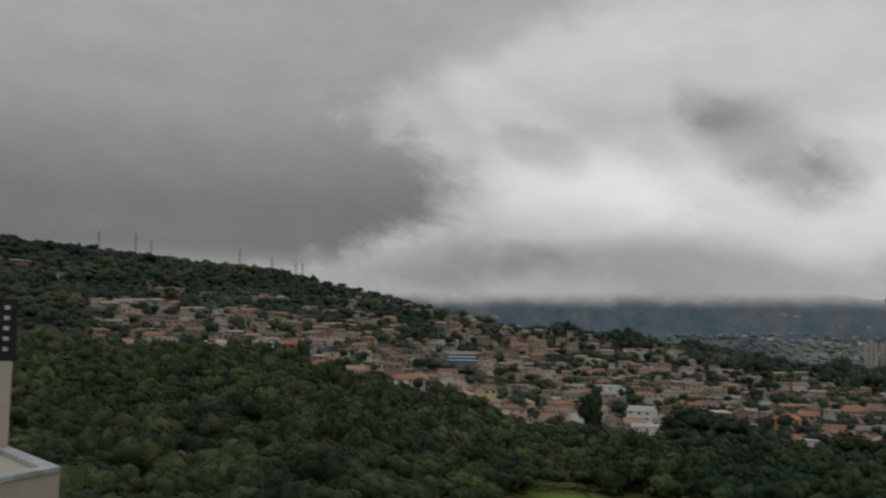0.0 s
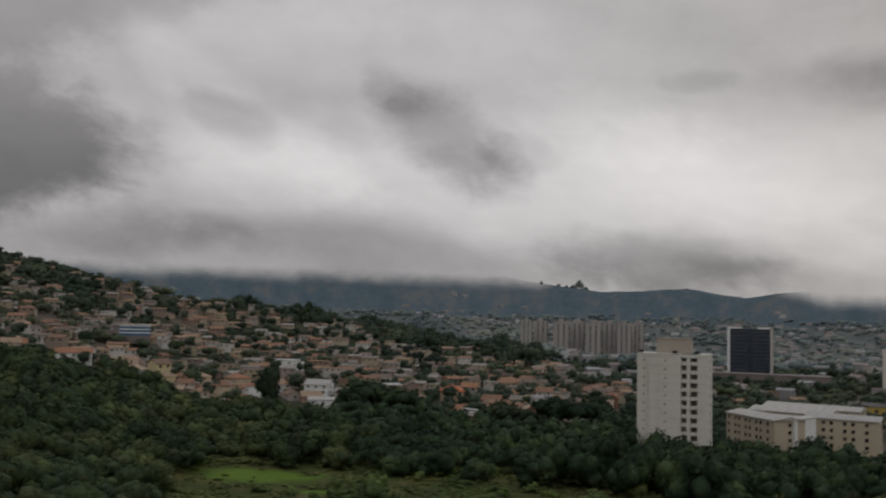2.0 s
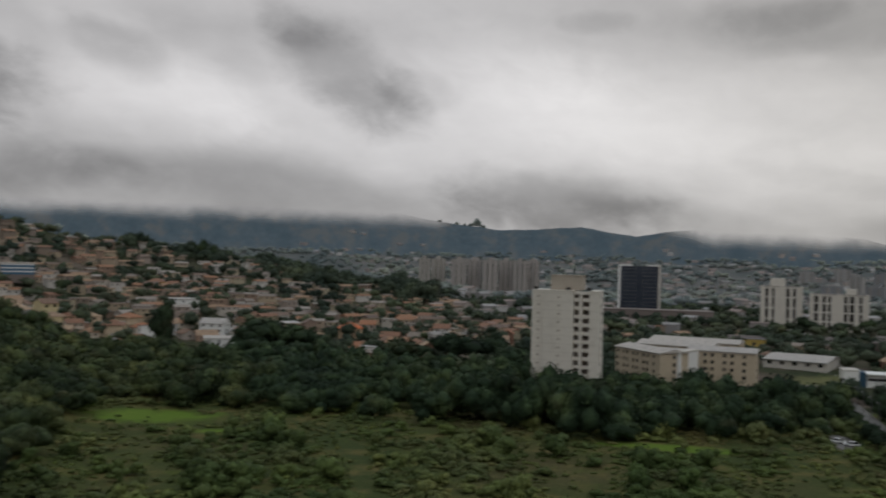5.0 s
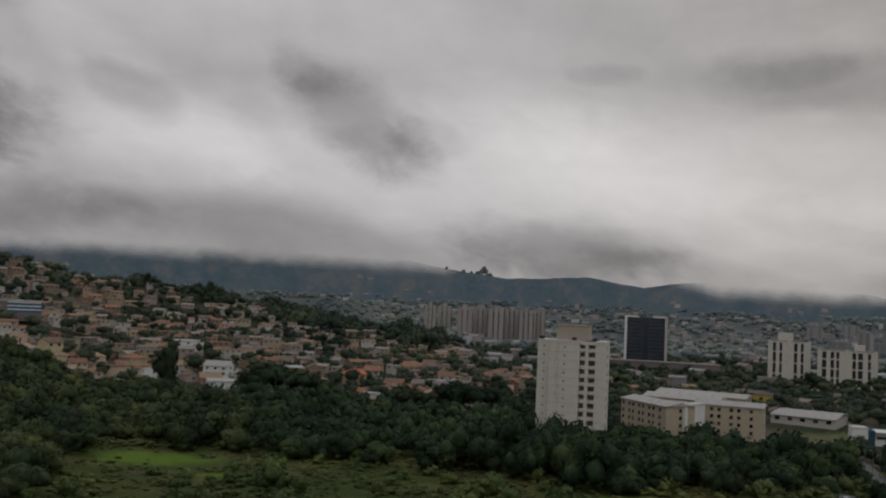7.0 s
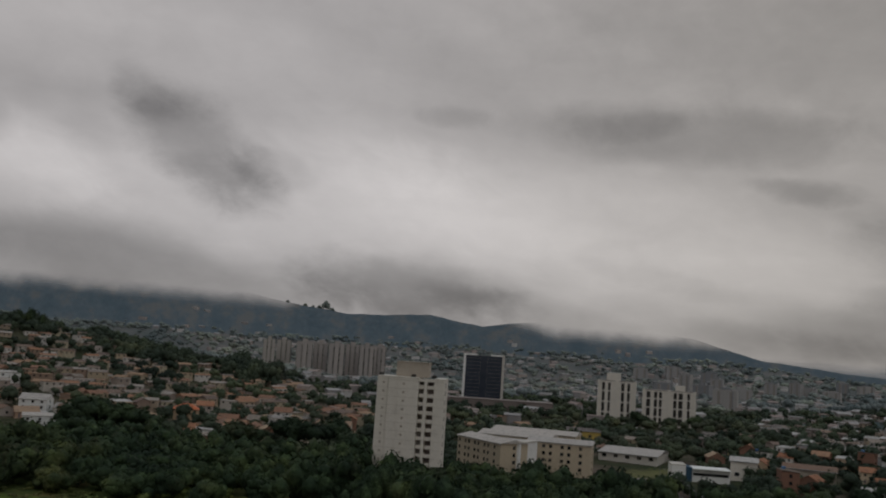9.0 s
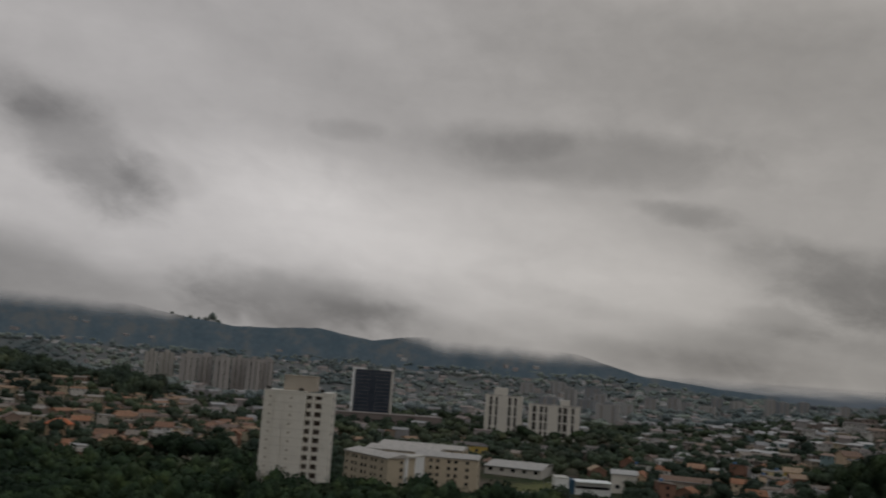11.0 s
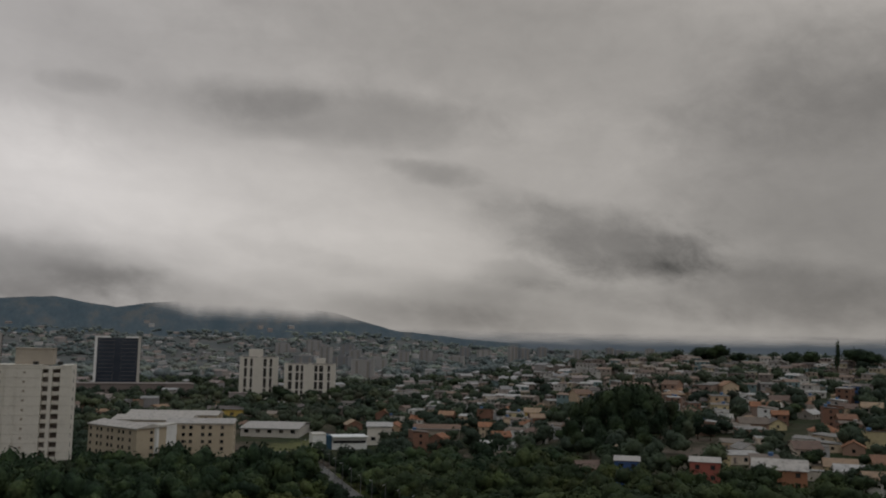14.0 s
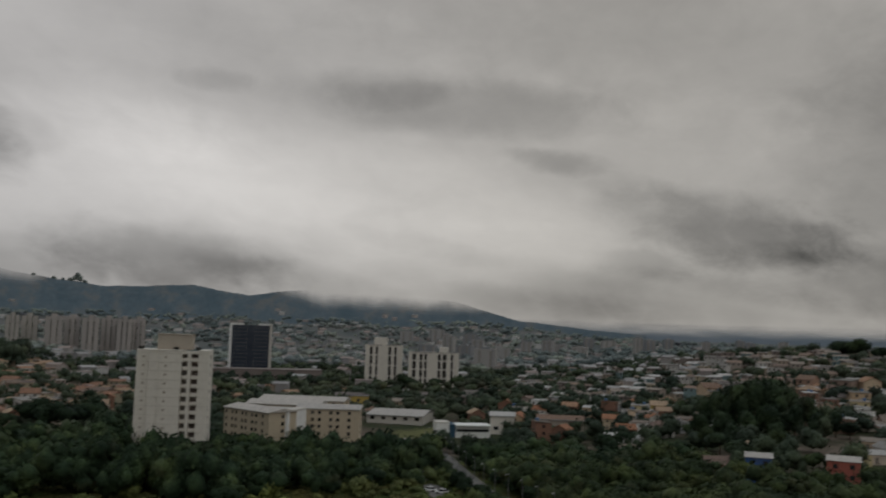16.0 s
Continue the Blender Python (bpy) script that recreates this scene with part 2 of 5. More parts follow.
TOWN, _t, _b = material("town_ground", 0.95, spec=0.1)
_p = where(_t)
_n1, _n2 = noise_node(_t, _p, 0.02, 5.0, 0.65), noise_node(_t, _p, 0.25, 4.0)
_c = ramp(_t, _n1, [(0.38, (0.03, 0.045, 0.018)), (0.5, (0.06, 0.06, 0.035)), (0.6, (0.15, 0.12, 0.095))])
_c = mixed(_t, _n2.smooth(0.35, 0.7, 0.0, 0.6), _c, (0.4, 0.4, 0.38), "MULTIPLY")
_sp = _t.nodes.new("ShaderNodeSeparateXYZ")
_t.links.new(_p, _sp.inputs[0])
_c = meadows(_t, _sp, _c, _n2, _n2, ((44.0, 428, 16, 28), (45.6, 452, 14, 18)), (0.11, 0.115, 0.045), (0.17, 0.17, 0.07))
_t.links.new(_c, _b.inputs["Base Color"])

# far ground, greyed and paled to put haze into its colour
DISTANT, _t, _b = material("haze_tinted_ground", 1.0, spec=0.0)
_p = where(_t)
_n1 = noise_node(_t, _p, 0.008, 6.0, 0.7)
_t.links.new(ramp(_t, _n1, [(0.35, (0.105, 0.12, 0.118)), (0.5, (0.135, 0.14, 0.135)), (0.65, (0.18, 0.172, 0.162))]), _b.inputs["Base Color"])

# far wooded mountain, haze put into its colour, summits made transparent as in cloud
HILL, _t, _b = material("haze_tinted_mountain_forest", 1.0, spec=0.0)
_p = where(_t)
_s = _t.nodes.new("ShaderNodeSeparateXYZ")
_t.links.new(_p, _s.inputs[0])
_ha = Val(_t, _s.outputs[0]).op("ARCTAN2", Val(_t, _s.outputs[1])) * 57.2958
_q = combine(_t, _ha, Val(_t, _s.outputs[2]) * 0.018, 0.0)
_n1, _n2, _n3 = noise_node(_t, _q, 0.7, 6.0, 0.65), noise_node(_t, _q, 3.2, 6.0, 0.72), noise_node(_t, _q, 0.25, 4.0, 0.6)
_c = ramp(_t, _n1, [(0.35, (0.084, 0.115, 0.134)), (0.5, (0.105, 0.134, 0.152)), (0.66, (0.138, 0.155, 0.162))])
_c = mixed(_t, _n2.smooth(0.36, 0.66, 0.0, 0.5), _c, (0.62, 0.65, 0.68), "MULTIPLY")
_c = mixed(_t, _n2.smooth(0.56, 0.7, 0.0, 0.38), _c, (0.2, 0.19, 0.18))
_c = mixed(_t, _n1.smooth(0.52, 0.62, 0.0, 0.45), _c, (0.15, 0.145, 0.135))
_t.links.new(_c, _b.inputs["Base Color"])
# opacity falls with height to imitate the cloud base
_h = Val(_t, _s.outputs[2]) + _ha.smooth(34, 38) * _ha.smooth(47, 52, 1.0, 0.0) * 56.0 - _ha.smooth(20, 23) * _ha.smooth(32, 34.5, 1.0, 0.0) * 70.0 + (_n3 - 0.5) * 60.0 + (_n1 - 0.5) * 30.0
_mix, _clear = _t.nodes.new("ShaderNodeMixShader"), _t.nodes.new("ShaderNodeBsdfTransparent")
_t.links.new(_h.smooth(142.0, 236.0).sock, _mix.inputs[0])
_t.links.new(_b.outputs[0], _mix.inputs[1])
_t.links.new(_clear.outputs[0], _mix.inputs[2])
_t.links.new(_mix.outputs[0], _t.nodes["Material Output"].inputs[0])

# haze put into the blue-grey forest colour; opacity also falls with height
HAZY_RANGE, _t, _b = material("haze_tinted_range_forest", 1.0, spec=0.0)
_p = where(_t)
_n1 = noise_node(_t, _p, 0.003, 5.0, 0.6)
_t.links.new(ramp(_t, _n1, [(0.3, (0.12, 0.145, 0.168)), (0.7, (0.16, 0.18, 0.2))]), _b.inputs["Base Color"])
_s = _t.nodes.new("ShaderNodeSeparateXYZ")
_t.links.new(_p, _s.inputs[0])
_h = Val(_t, _s.outputs[2]) + (_n1 - 0.5) * 40.0
_mix, _clear = _t.nodes.new("ShaderNodeMixShader"), _t.nodes.new("ShaderNodeBsdfTransparent")
_t.links.new(_h.smooth(50.0, 125.0).sock, _mix.inputs[0])
_t.links.new(_b.outputs[0], _mix.inputs[1])
_t.links.new(_clear.outputs[0], _mix.inputs[2])
_t.links.new(_mix.outputs[0], _t.nodes["Material Output"].inputs[0])

WALLS = plaster("house_plaster", steps((0.60, 0.48, 0.34), (0.72, 0.69, 0.64), (0.44, 0.29, 0.21), (0.62, 0.48, 0.34), (0.42, 0.37, 0.33), (0.70, 0.67, 0.62), (0.36, 0.23, 0.17), (0.54, 0.49, 0.42), (0.30, 0.22, 0.18), (0.64, 0.54, 0.32), (0.66, 0.56, 0.46), (0.46, 0.46, 0.46), (0.55, 0.40, 0.26), (0.62, 0.60, 0.56)))
FAR_WALLS = plaster("far_plaster", steps((0.40, 0.32, 0.24), (0.50, 0.46, 0.41), (0.30, 0.215, 0.16), (0.43, 0.35, 0.25), (0.60, 0.57, 0.53), (0.27, 0.215, 0.17), (0.35, 0.29, 0.25), (0.46, 0.40, 0.29)), "island", dirt=0.3)
PALE = plaster("pale_plaster", [(0, (0.54, 0.51, 0.46))], dirt=0.15)
WHITE = plaster("white_paint", [(0, (0.78, 0.78, 0.76))], dirt=0.12)
BEIGE = plaster("beige_plaster", [(0, (0.68, 0.64, 0.57))], dirt=0.12)
# darkened copy of the beige, shade put into the colour
BEIGE3 = plaster("shaded_beige_plaster", [(0, (0.58, 0.545, 0.48))], dirt=0.15)
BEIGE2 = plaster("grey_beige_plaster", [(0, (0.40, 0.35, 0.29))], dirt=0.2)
TAN = plaster("tan_plaster", [(0, (0.50, 0.42, 0.31))], dirt=0.15)
CREAM = plaster("cream_plaster", [(0, (0.42, 0.37, 0.30))], dirt=0.1, grain=6)
# cream dulled in its colour, in place of haze before the condominiums
HAZY_CREAM = plaster("haze_tinted_cream_plaster", [(0, (0.40, 0.375, 0.34))], dirt=0.2)
# grey lightened likewise, haze put into the slab colour
SLAB = plaster("haze_lightened_grey_render", steps((0.36, 0.335, 0.315), (0.33, 0.31, 0.295), (0.39, 0.36, 0.335)), dirt=0.2)
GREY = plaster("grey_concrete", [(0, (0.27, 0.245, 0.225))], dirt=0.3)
# concrete greys carrying the distance haze in their colour
FARGREY = plaster("haze_tinted_concrete", steps((0.25, 0.255, 0.265), (0.32, 0.315, 0.31), (0.22, 0.228, 0.24), (0.35, 0.34, 0.325)), dirt=0.15)
BROWN = plaster("brown_plaster", [(0, (0.21, 0.175, 0.16))], dirt=0.3)
BRICK = plaster("bare_brick", [(0, (0.25, 0.135, 0.095))], dirt=0.35)
RED = plaster("red_paint", [(0, (0.42, 0.13, 0.10))], dirt=0.15)
ORANGE = plaster("orange_paint", [(0, (0.40, 0.19, 0.11))], dirt=0.15)
BLUE = plaster("blue_paint", [(0, (0.05, 0.11, 0.28))], dirt=0.15)
TEAL_DARK = plaster("dark_teal_paint", [(0, (0.03, 0.075, 0.12))], dirt=0.1)
STRIPE = plaster("slate_blue_paint", [(0, (0.07, 0.15, 0.24))], dirt=0.1)
TEAL = plaster("teal_paint", [(0, (0.10, 0.34, 0.34))], dirt=0.2)
YELLOW = plaster("yellow_paint", [(0, (0.58, 0.42, 0.12))], dirt=0.2)


def roof_cover(name, stops, by="one", pitch=14.0):
    m, t, b = material(name, 0.85)
    c = ramp(t, {"one": one, "island": island}[by](t), stops, True)
    n = noise_node(t, where(t), 0.6, 5.0, 0.7)
    c = mixed(t, n.smooth(0.42, 0.72, 0.0, 0.5), c, (0.08, 0.065, 0.055))
    t.links.new(c, b.inputs["Base Color"])
    w = t.nodes.new("ShaderNodeTexWave")
    w.inputs["Scale"].default_value = pitch / 6.283
    t.links.new(local(t), w.inputs["Vector"])
    bump(t, b, Val(t, w.outputs["Fac"]), 0.5, 0.05)
    return m


TILES = roof_cover("clay_tiles", steps((0.36, 0.17, 0.095), (0.26, 0.14, 0.09), (0.38, 0.22, 0.135), (0.22, 0.14, 0.10), (0.36, 0.25, 0.17), (0.32, 0.145, 0.08), (0.42, 0.30, 0.20), (0.19, 0.13, 0.105)))
ORANGE_TILES = roof_cover("bright_clay_tiles", steps((0.58, 0.17, 0.07), (0.55, 0.16, 0.07)))
SHEET = roof_cover("fibre_cement_sheets", steps((0.30, 0.28, 0.26), (0.20, 0.185, 0.17), (0.44, 0.42, 0.40), (0.25, 0.21, 0.175), (0.15, 0.13, 0.12), (0.50, 0.48, 0.46), (0.20, 0.16, 0.13)))
PALE_SHEET = roof_cover("pale_sheets", steps((0.50, 0.46, 0.42), (0.46, 0.43, 0.40)))
FAR_ROOF = roof_cover("far_roofs", steps((0.32, 0.17, 0.10), (0.24, 0.20, 0.17), (0.26, 0.14, 0.09), (0.34, 0.30, 0.265), (0.20, 0.145, 0.115), (0.34, 0.22, 0.14), (0.16, 0.12, 0.10)), "island")

SLOPE_WALLS = plaster("weathered_plaster", steps((0.36, 0.31, 0.27), (0.50, 0.48, 0.45), (0.26, 0.21, 0.18), (0.40, 0.33, 0.26), (0.60, 0.58, 0.55), (0.24, 0.20, 0.18), (0.34, 0.32, 0.31), (0.20, 0.29, 0.30), (0.46, 0.40, 0.28)), "island", dirt=0.35)
SLOPE_ROOF = roof_cover("weathered_roofs", steps((0.28, 0.20, 0.155), (0.23, 0.215, 0.20), (0.22, 0.16, 0.13), (0.38, 0.365, 0.345), (0.17, 0.15, 0.135), (0.30, 0.25, 0.21), (0.52, 0.50, 0.48), (0.15, 0.13, 0.12)), "island")
# walls and roofs of the far town, greyed to put haze into their colours
HAZY_WALLS = plaster("haze_tinted_plaster", steps((0.38, 0.355, 0.34), (0.50, 0.49, 0.48), (0.32, 0.29, 0.28), (0.42, 0.37, 0.34), (0.60, 0.59, 0.58), (0.28, 0.27, 0.27)), "island", dirt=0.2)
HAZY_ROOF = roof_cover("haze_tinted_roofs", steps((0.33, 0.27, 0.245), (0.31, 0.30, 0.295), (0.29, 0.23, 0.21), (0.40, 0.39, 0.385), (0.24, 0.23, 0.225)), "island")

PANE, _t, _b = material("window_glass", 0.12, spec=0.6)
_t.links.new(ramp(_t, one(_t), steps((0.02, 0.022, 0.025), (0.04, 0.04, 0.042), (0.012, 0.013, 0.015), (0.07, 0.065, 0.06)), True), _b.inputs["Base Color"])
FRAME, _t, _b = material("pale_frame", 0.5)
_b.inputs["Base Color"].default_value = (0.62, 0.6, 0.57, 1)
CURTAIN, _t, _b = material("curtain_wall_glass", 0.16, spec=0.35)
_n = noise_node(_t, where(_t), 0.12, 3.0)
_t.links.new(ramp(_t, _n, [(0.3, (0.028, 0.036, 0.052)), (0.7, (0.045, 0.054, 0.072))]), _b.inputs["Base Color"])
DARK, _t, _b = material("dark_recess", 0.9)
_n = noise_node(_t, where(_t), 0.8, 3.0)
_t.links.new(ramp(_t, _n, [(0.3, (0.02, 0.018, 0.016)), (0.7, (0.06, 0.055, 0.05))]), _b.inputs["Base Color"])
BLACK, _t, _b = material("black_panel", 0.6)
_n = noise_node(_t, local(_t), 4.0, 3.0)
_t.links.new(ramp(_t, _n, [(0.3, (0.008, 0.008, 0.008)), (0.7, (0.02, 0.02, 0.02))]), _b.inputs["Base Color"])
ZINC, _t, _b = material("weathered_zinc", 0.45, 0.6)
_n = noise_node(_t, local(_t), 5.0, 4.0)
_t.links.new(ramp(_t, _n, [(0.3, (0.38, 0.38, 0.39)), (0.7, (0.6, 0.6, 0.6))]), _b.inputs["Base Color"])
STEEL, _t, _b = material("galvanised_steel", 0.6, 0.3)
_b.inputs["Base Color"].default_value = (0.16, 0.16, 0.165, 1)
TANK, _t, _b = material("water_tank_plastic", 0.5)
_t.links.new(ramp(_t, one(_t), steps((0.08, 0.16, 0.32), (0.35, 0.34, 0.33), (0.10, 0.2, 0.36)), True), _b.inputs["Base Color"])
ASPHALT, _t, _b = material("asphalt", 0.9)
_n = noise_node(_t, where(_t), 0.7, 5.0, 0.7)
_t.links.new(ramp(_t, _n, [(0.3, (0.11, 0.105, 0.098)), (0.7, (0.20, 0.19, 0.175))]), _b.inputs["Base Color"])
CARPAINT, _t, _b = material("car_paint", 0.3, spec=0.5)
_t.links.new(ramp(_t, one(_t), steps((0.75, 0.75, 0.75), (0.8, 0.8, 0.79), (0.7, 0.7, 0.7)), True), _b.inputs["Base Color"])
RUBBER, _t, _b = material("rubber", 0.9)
_b.inputs["Base Color"].default_value = (0.02, 0.02, 0.02, 1)


# ---------------------------------------------------------------- mesh helpers
class Mesh:
    """Plain lists of corners and faces."""

    def __init__(self):
        self.v, self.f = [], []

    def add(self, verts, faces):
        k = len(self.v)
        self.v += [tuple(p) for p in verts]
        self.f += [tuple(i + k for i in f) for f in faces]
        return self

    def box(self, x0, y0, z0, x1, y1, z1):
        return self.add([(x0, y0, z0), (x1, y0, z0), (x1, y1, z0), (x0, y1, z0), (x0, y0, z1), (x1, y0, z1), (x1, y1, z1), (x0, y1, z1)],
                        [(3, 2, 1, 0), (4, 5, 6, 7), (0, 1, 5, 4), (1, 2, 6, 5), (2, 3, 7, 6), (3, 0, 4, 7)])

    def prism(self, ring, z0, z1):
        n = len(ring)
        return self.add([(x, y, z0) for x, y in ring] + [(x, y, z1) for x, y in ring],
                        [tuple(reversed(range(n))), tuple(range(n, 2 * n))] + [(i, (i + 1) % n, n + (i + 1) % n, n + i) for i in range(n)])

    def tube(self, path, n=6):
        """path: (x, y, z, radius) rows."""
        k = len(self.v)
        for x, y, z, r in path:
            self.v += [(x + r * math.cos(2 * math.pi * i / n), y + r * math.sin(2 * math.pi * i / n), z) for i in range(n)]
        for j in range(len(path) - 1):
            self.f += [(k + j * n + i, k + j * n + (i + 1) % n, k + (j + 1) * n + (i + 1) % n, k + (j + 1) * n + i) for i in range(n)]
        self.f += [tuple(k + i for i in reversed(range(n))), tuple(k + (len(path) - 1) * n + i for i in range(n))]
        return self

    def data(self, name, mat):
        me = bpy.data.meshes.new(name)
        me.from_pydata(self.v, [], self.f)
        me.materials.append(mat)
        me.update()
        return me


def part(name, mesh, mat, parent=None, label="", at=None):
    data = mesh.data(name, mat) if isinstance(mesh, Mesh) else mesh
    ob = new(name, data)
    if parent is not None:
        ob.parent = parent
    if at is not None:
        ob.matrix_basis = at
    if label:
        tagged(ob, label)
    return ob


def thing(name, label, category, group="", kind="", m=None):
    ob = tagged(new(name), label, category, group, kind)
    if m is not None:
        ob.matrix_basis = m
    return ob


def window_mesh(w, h, mat=None, depth=0.12):
    """A window in the plane y = 0, looking towards -y: frame and mullion in one piece."""
    m = Mesh()
    t = 0.09
    m.box(-w / 2, -0.05, 0, -w / 2 + t, depth, h).box(w / 2 - t, -0.05, 0, w / 2, depth, h)
    m.box(-w / 2 + t, -0.05, 0, w / 2 - t, depth, t).box(-w / 2 + t, -0.05, h - t, w / 2 - t, depth, h)
    m.box(-0.03, -0.03, t, 0.03, depth, h - t)
    return m.data("window_frame", mat or FRAME)


def pane_mesh(w, h):
    return Mesh().box(-w / 2 + 0.06, -0.012, 0.06, w / 2 - 0.06, 0.02, h - 0.06).data("pane", PANE)


WINDOWS = {}


def window(parent, x, y, z, w, h, turn=0.0, frame_mat=None):
    """A window part with its pane, flush on a wall; turn: degrees about z, 0 looks to -y."""
    key = (round(w, 2), round(h, 2), frame_mat.name if frame_mat else "")
    if key not in WINDOWS:
        WINDOWS[key] = (window_mesh(w, h, frame_mat), pane_mesh(w, h))
    f = part("window", WINDOWS[key][0], None, parent, at=pose(x, y, z, 0, 0, turn))
    part("pane", WINDOWS[key][1], None, f, at=pose(0, 0, 0))
    return f


OPENINGS = {}


def opening(parent, x, y, z, w, h, turn=0.0, name="window", mat=None):
    """A dark pane with a thin sill, one piece."""
    key = (round(w, 2), round(h, 2), mat.name if mat else "")
    if key not in OPENINGS:
        OPENINGS[key] = Mesh().box(-w / 2, -0.03, 0, w / 2, 0.03, h).box(-w / 2 - 0.1, -0.12, -0.1, w / 2 + 0.1, 0.02, -0.01).data("window", mat or PANE)
    return part(name, OPENINGS[key], None, parent, at=pose(x, y, z, 0, 0, turn))


# ---------------------------------------------------------------- the lie of the land
def bearing(az, r, z=0.0):
    return Vector((r * math.sin(radians(az)), r * math.cos(radians(az)), z))


AZ = [-180, -110, -60, -32, -23, -16, -12, -8, -3, 0, 6, 12, 20, 26, 48, 55, 60, 67, 77, 100, 180]
Z150 = [0, 6, 14, 13, 12, 11, 10, 8, 3, 1, 0, 0, 0, 0, 0, 1, 3, 5, 5, 3, 0]
Z480 = [0, 10, 38, 36, 34, 32, 26, 17, 9, 4, 2, 0, 0, 0, 0, 2, 8, 17, 18, 10, 0]
CREST = [-2.8, 0, 5.6, 5.3, 4.4, 3.8, 3.0, 2.1, 1.1, 0.6, 0.0, -0.9, -2.2, -2.8, -2.8, -2.4, -1.5, -0.75, -0.75, -1, -2.8]
Z2600 = [50, 60, 90, 90, 90, 90, 90, 90, 85, 85, 80, 80, 75, 75, 75, 45, 35, 35, 35, 40, 50]


def ground_z(x, y):
    """Height of the land, for numbers or arrays."""
    x, y = np.asarray(x, float), np.asarray(y, float)
    r, a = np.hypot(x, y), np.degrees(np.arctan2(x, y))
    z150, z480, z2600 = np.interp(a, AZ, Z150), np.interp(a, AZ, Z480), np.interp(a, AZ, Z2600)
    right = np.clip((a - 52) / 10, 0, 1) * np.clip((120 - a) / 20, 0, 1)
    top_r = 1000 - 220 * right
    crest = EYE + top_r * np.tan(np.radians(np.interp(a, AZ, CREST)))
    mid = z480 + (crest - z480) * 0.44
    behind = np.minimum(crest * 0.55, 45) * (1 - right) + 8 * right
    stops = [0 * r, 0 * r + 150, 0 * r + 480, 480 + (top_r - 480) * 0.6, top_r, 0 * r + 1600, 0 * r + 2600, 0 * r + 4900]
    highs = [z150 * 0.5, z150, z480, mid, crest, behind, z2600, 0 * r + 40]
    z = np.array(highs[-1], float)
    for k in range(len(stops) - 1):
        t = np.clip((r - stops[k]) / (stops[k + 1] - stops[k]), 0, 1)
        t = t * 0.6 + 0.4 * t * t * (3 - 2 * t)
        z = np.where((r >= stops[k]) & (r <= stops[k + 1]), highs[k] + (highs[k + 1] - highs[k]) * t, z)
    wave = np.sin(x / 61 + 1.3) * np.sin(y / 47 + 0.4) + 0.5 * np.sin(x / 23 - y / 31)
    return z + wave * np.clip(r / 400 - 0.5, 0, 1) * 1.6


def gz(az, r):
    p = bearing(az, r)
    return float(ground_z(p.x, p.y))


def numpy_mesh(name, verts, tris, mats, index=None, smooth=False):
    me = bpy.data.meshes.new(name)
    n, k = len(verts), len(tris)
    side = tris.shape[1]
    me.vertices.add(n)
    me.vertices.foreach_set("co", np.ascontiguousarray(verts, np.float32).ravel())
    me.loops.add(k * side)
    me.loops.foreach_set("vertex_index", np.ascontiguousarray(tris, np.int32).ravel())
    me.polygons.add(k)
    me.polygons.foreach_set("loop_start", np.arange(0, k * side, side, dtype=np.int32))
    for m in mats:
        me.materials.append(m)
    if index is not None:
        me.polygons.foreach_set("material_index", np.ascontiguousarray(index, np.int32))
    me.polygons.foreach_set("use_smooth", np.full(k, smooth))
    me.update(calc_edges=True)
    me.validate()
    return me


def polar_sheet(azs, rs, height):
    a, r = np.meshgrid(np.radians(azs), rs)
    x, y = r * np.sin(a), r * np.cos(a)
    v = np.stack([x, y, height(x, y)], -1).reshape(-1, 3)
    n, m = len(azs), len(rs)
    i, j = np.meshgrid(np.arange(n - 1), np.arange(m - 1))
    k = (j * n + i).ravel()
    return v, np.stack([k, k + n, k + n + 1, k + 1], -1)


def town_share(a, r):
    """Where streets and yards begin, as a distance along each bearing."""
    return np.interp(a, [-40, -26, -16, -9, -4, -1, 4, 10, 15, 20, 26, 32, 40, 46, 50, 60, 63, 90], [560, 540, 515, 500, 500, 470, 465, 460, 410, 400, 360, 365, 350, 345, 372, 345, 285, 260])


azs = np.concatenate([np.arange(-180, -44, 4.0), np.arange(-44, 92, 0.5), np.arange(92, 181, 4.0)])
azs[-1] = 180.0
rs = np.concatenate([[0.01, 30, 60, 90], np.arange(110, 700, 10.0), np.arange(700, 1500, 25.0), np.geomspace(1500, 4900, 26)])
gv, gq = polar_sheet(azs, rs, ground_z)
centre = gv[gq].mean(1)
ca, cr = np.degrees(np.arctan2(centre[:, 0], centre[:, 1])), np.hypot(centre[:, 0], centre[:, 1])
mi = np.where(cr > town_share(ca, cr), 1, 0)
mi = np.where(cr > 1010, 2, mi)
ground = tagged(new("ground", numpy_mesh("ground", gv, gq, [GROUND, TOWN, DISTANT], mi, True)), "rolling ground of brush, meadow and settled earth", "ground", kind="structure")


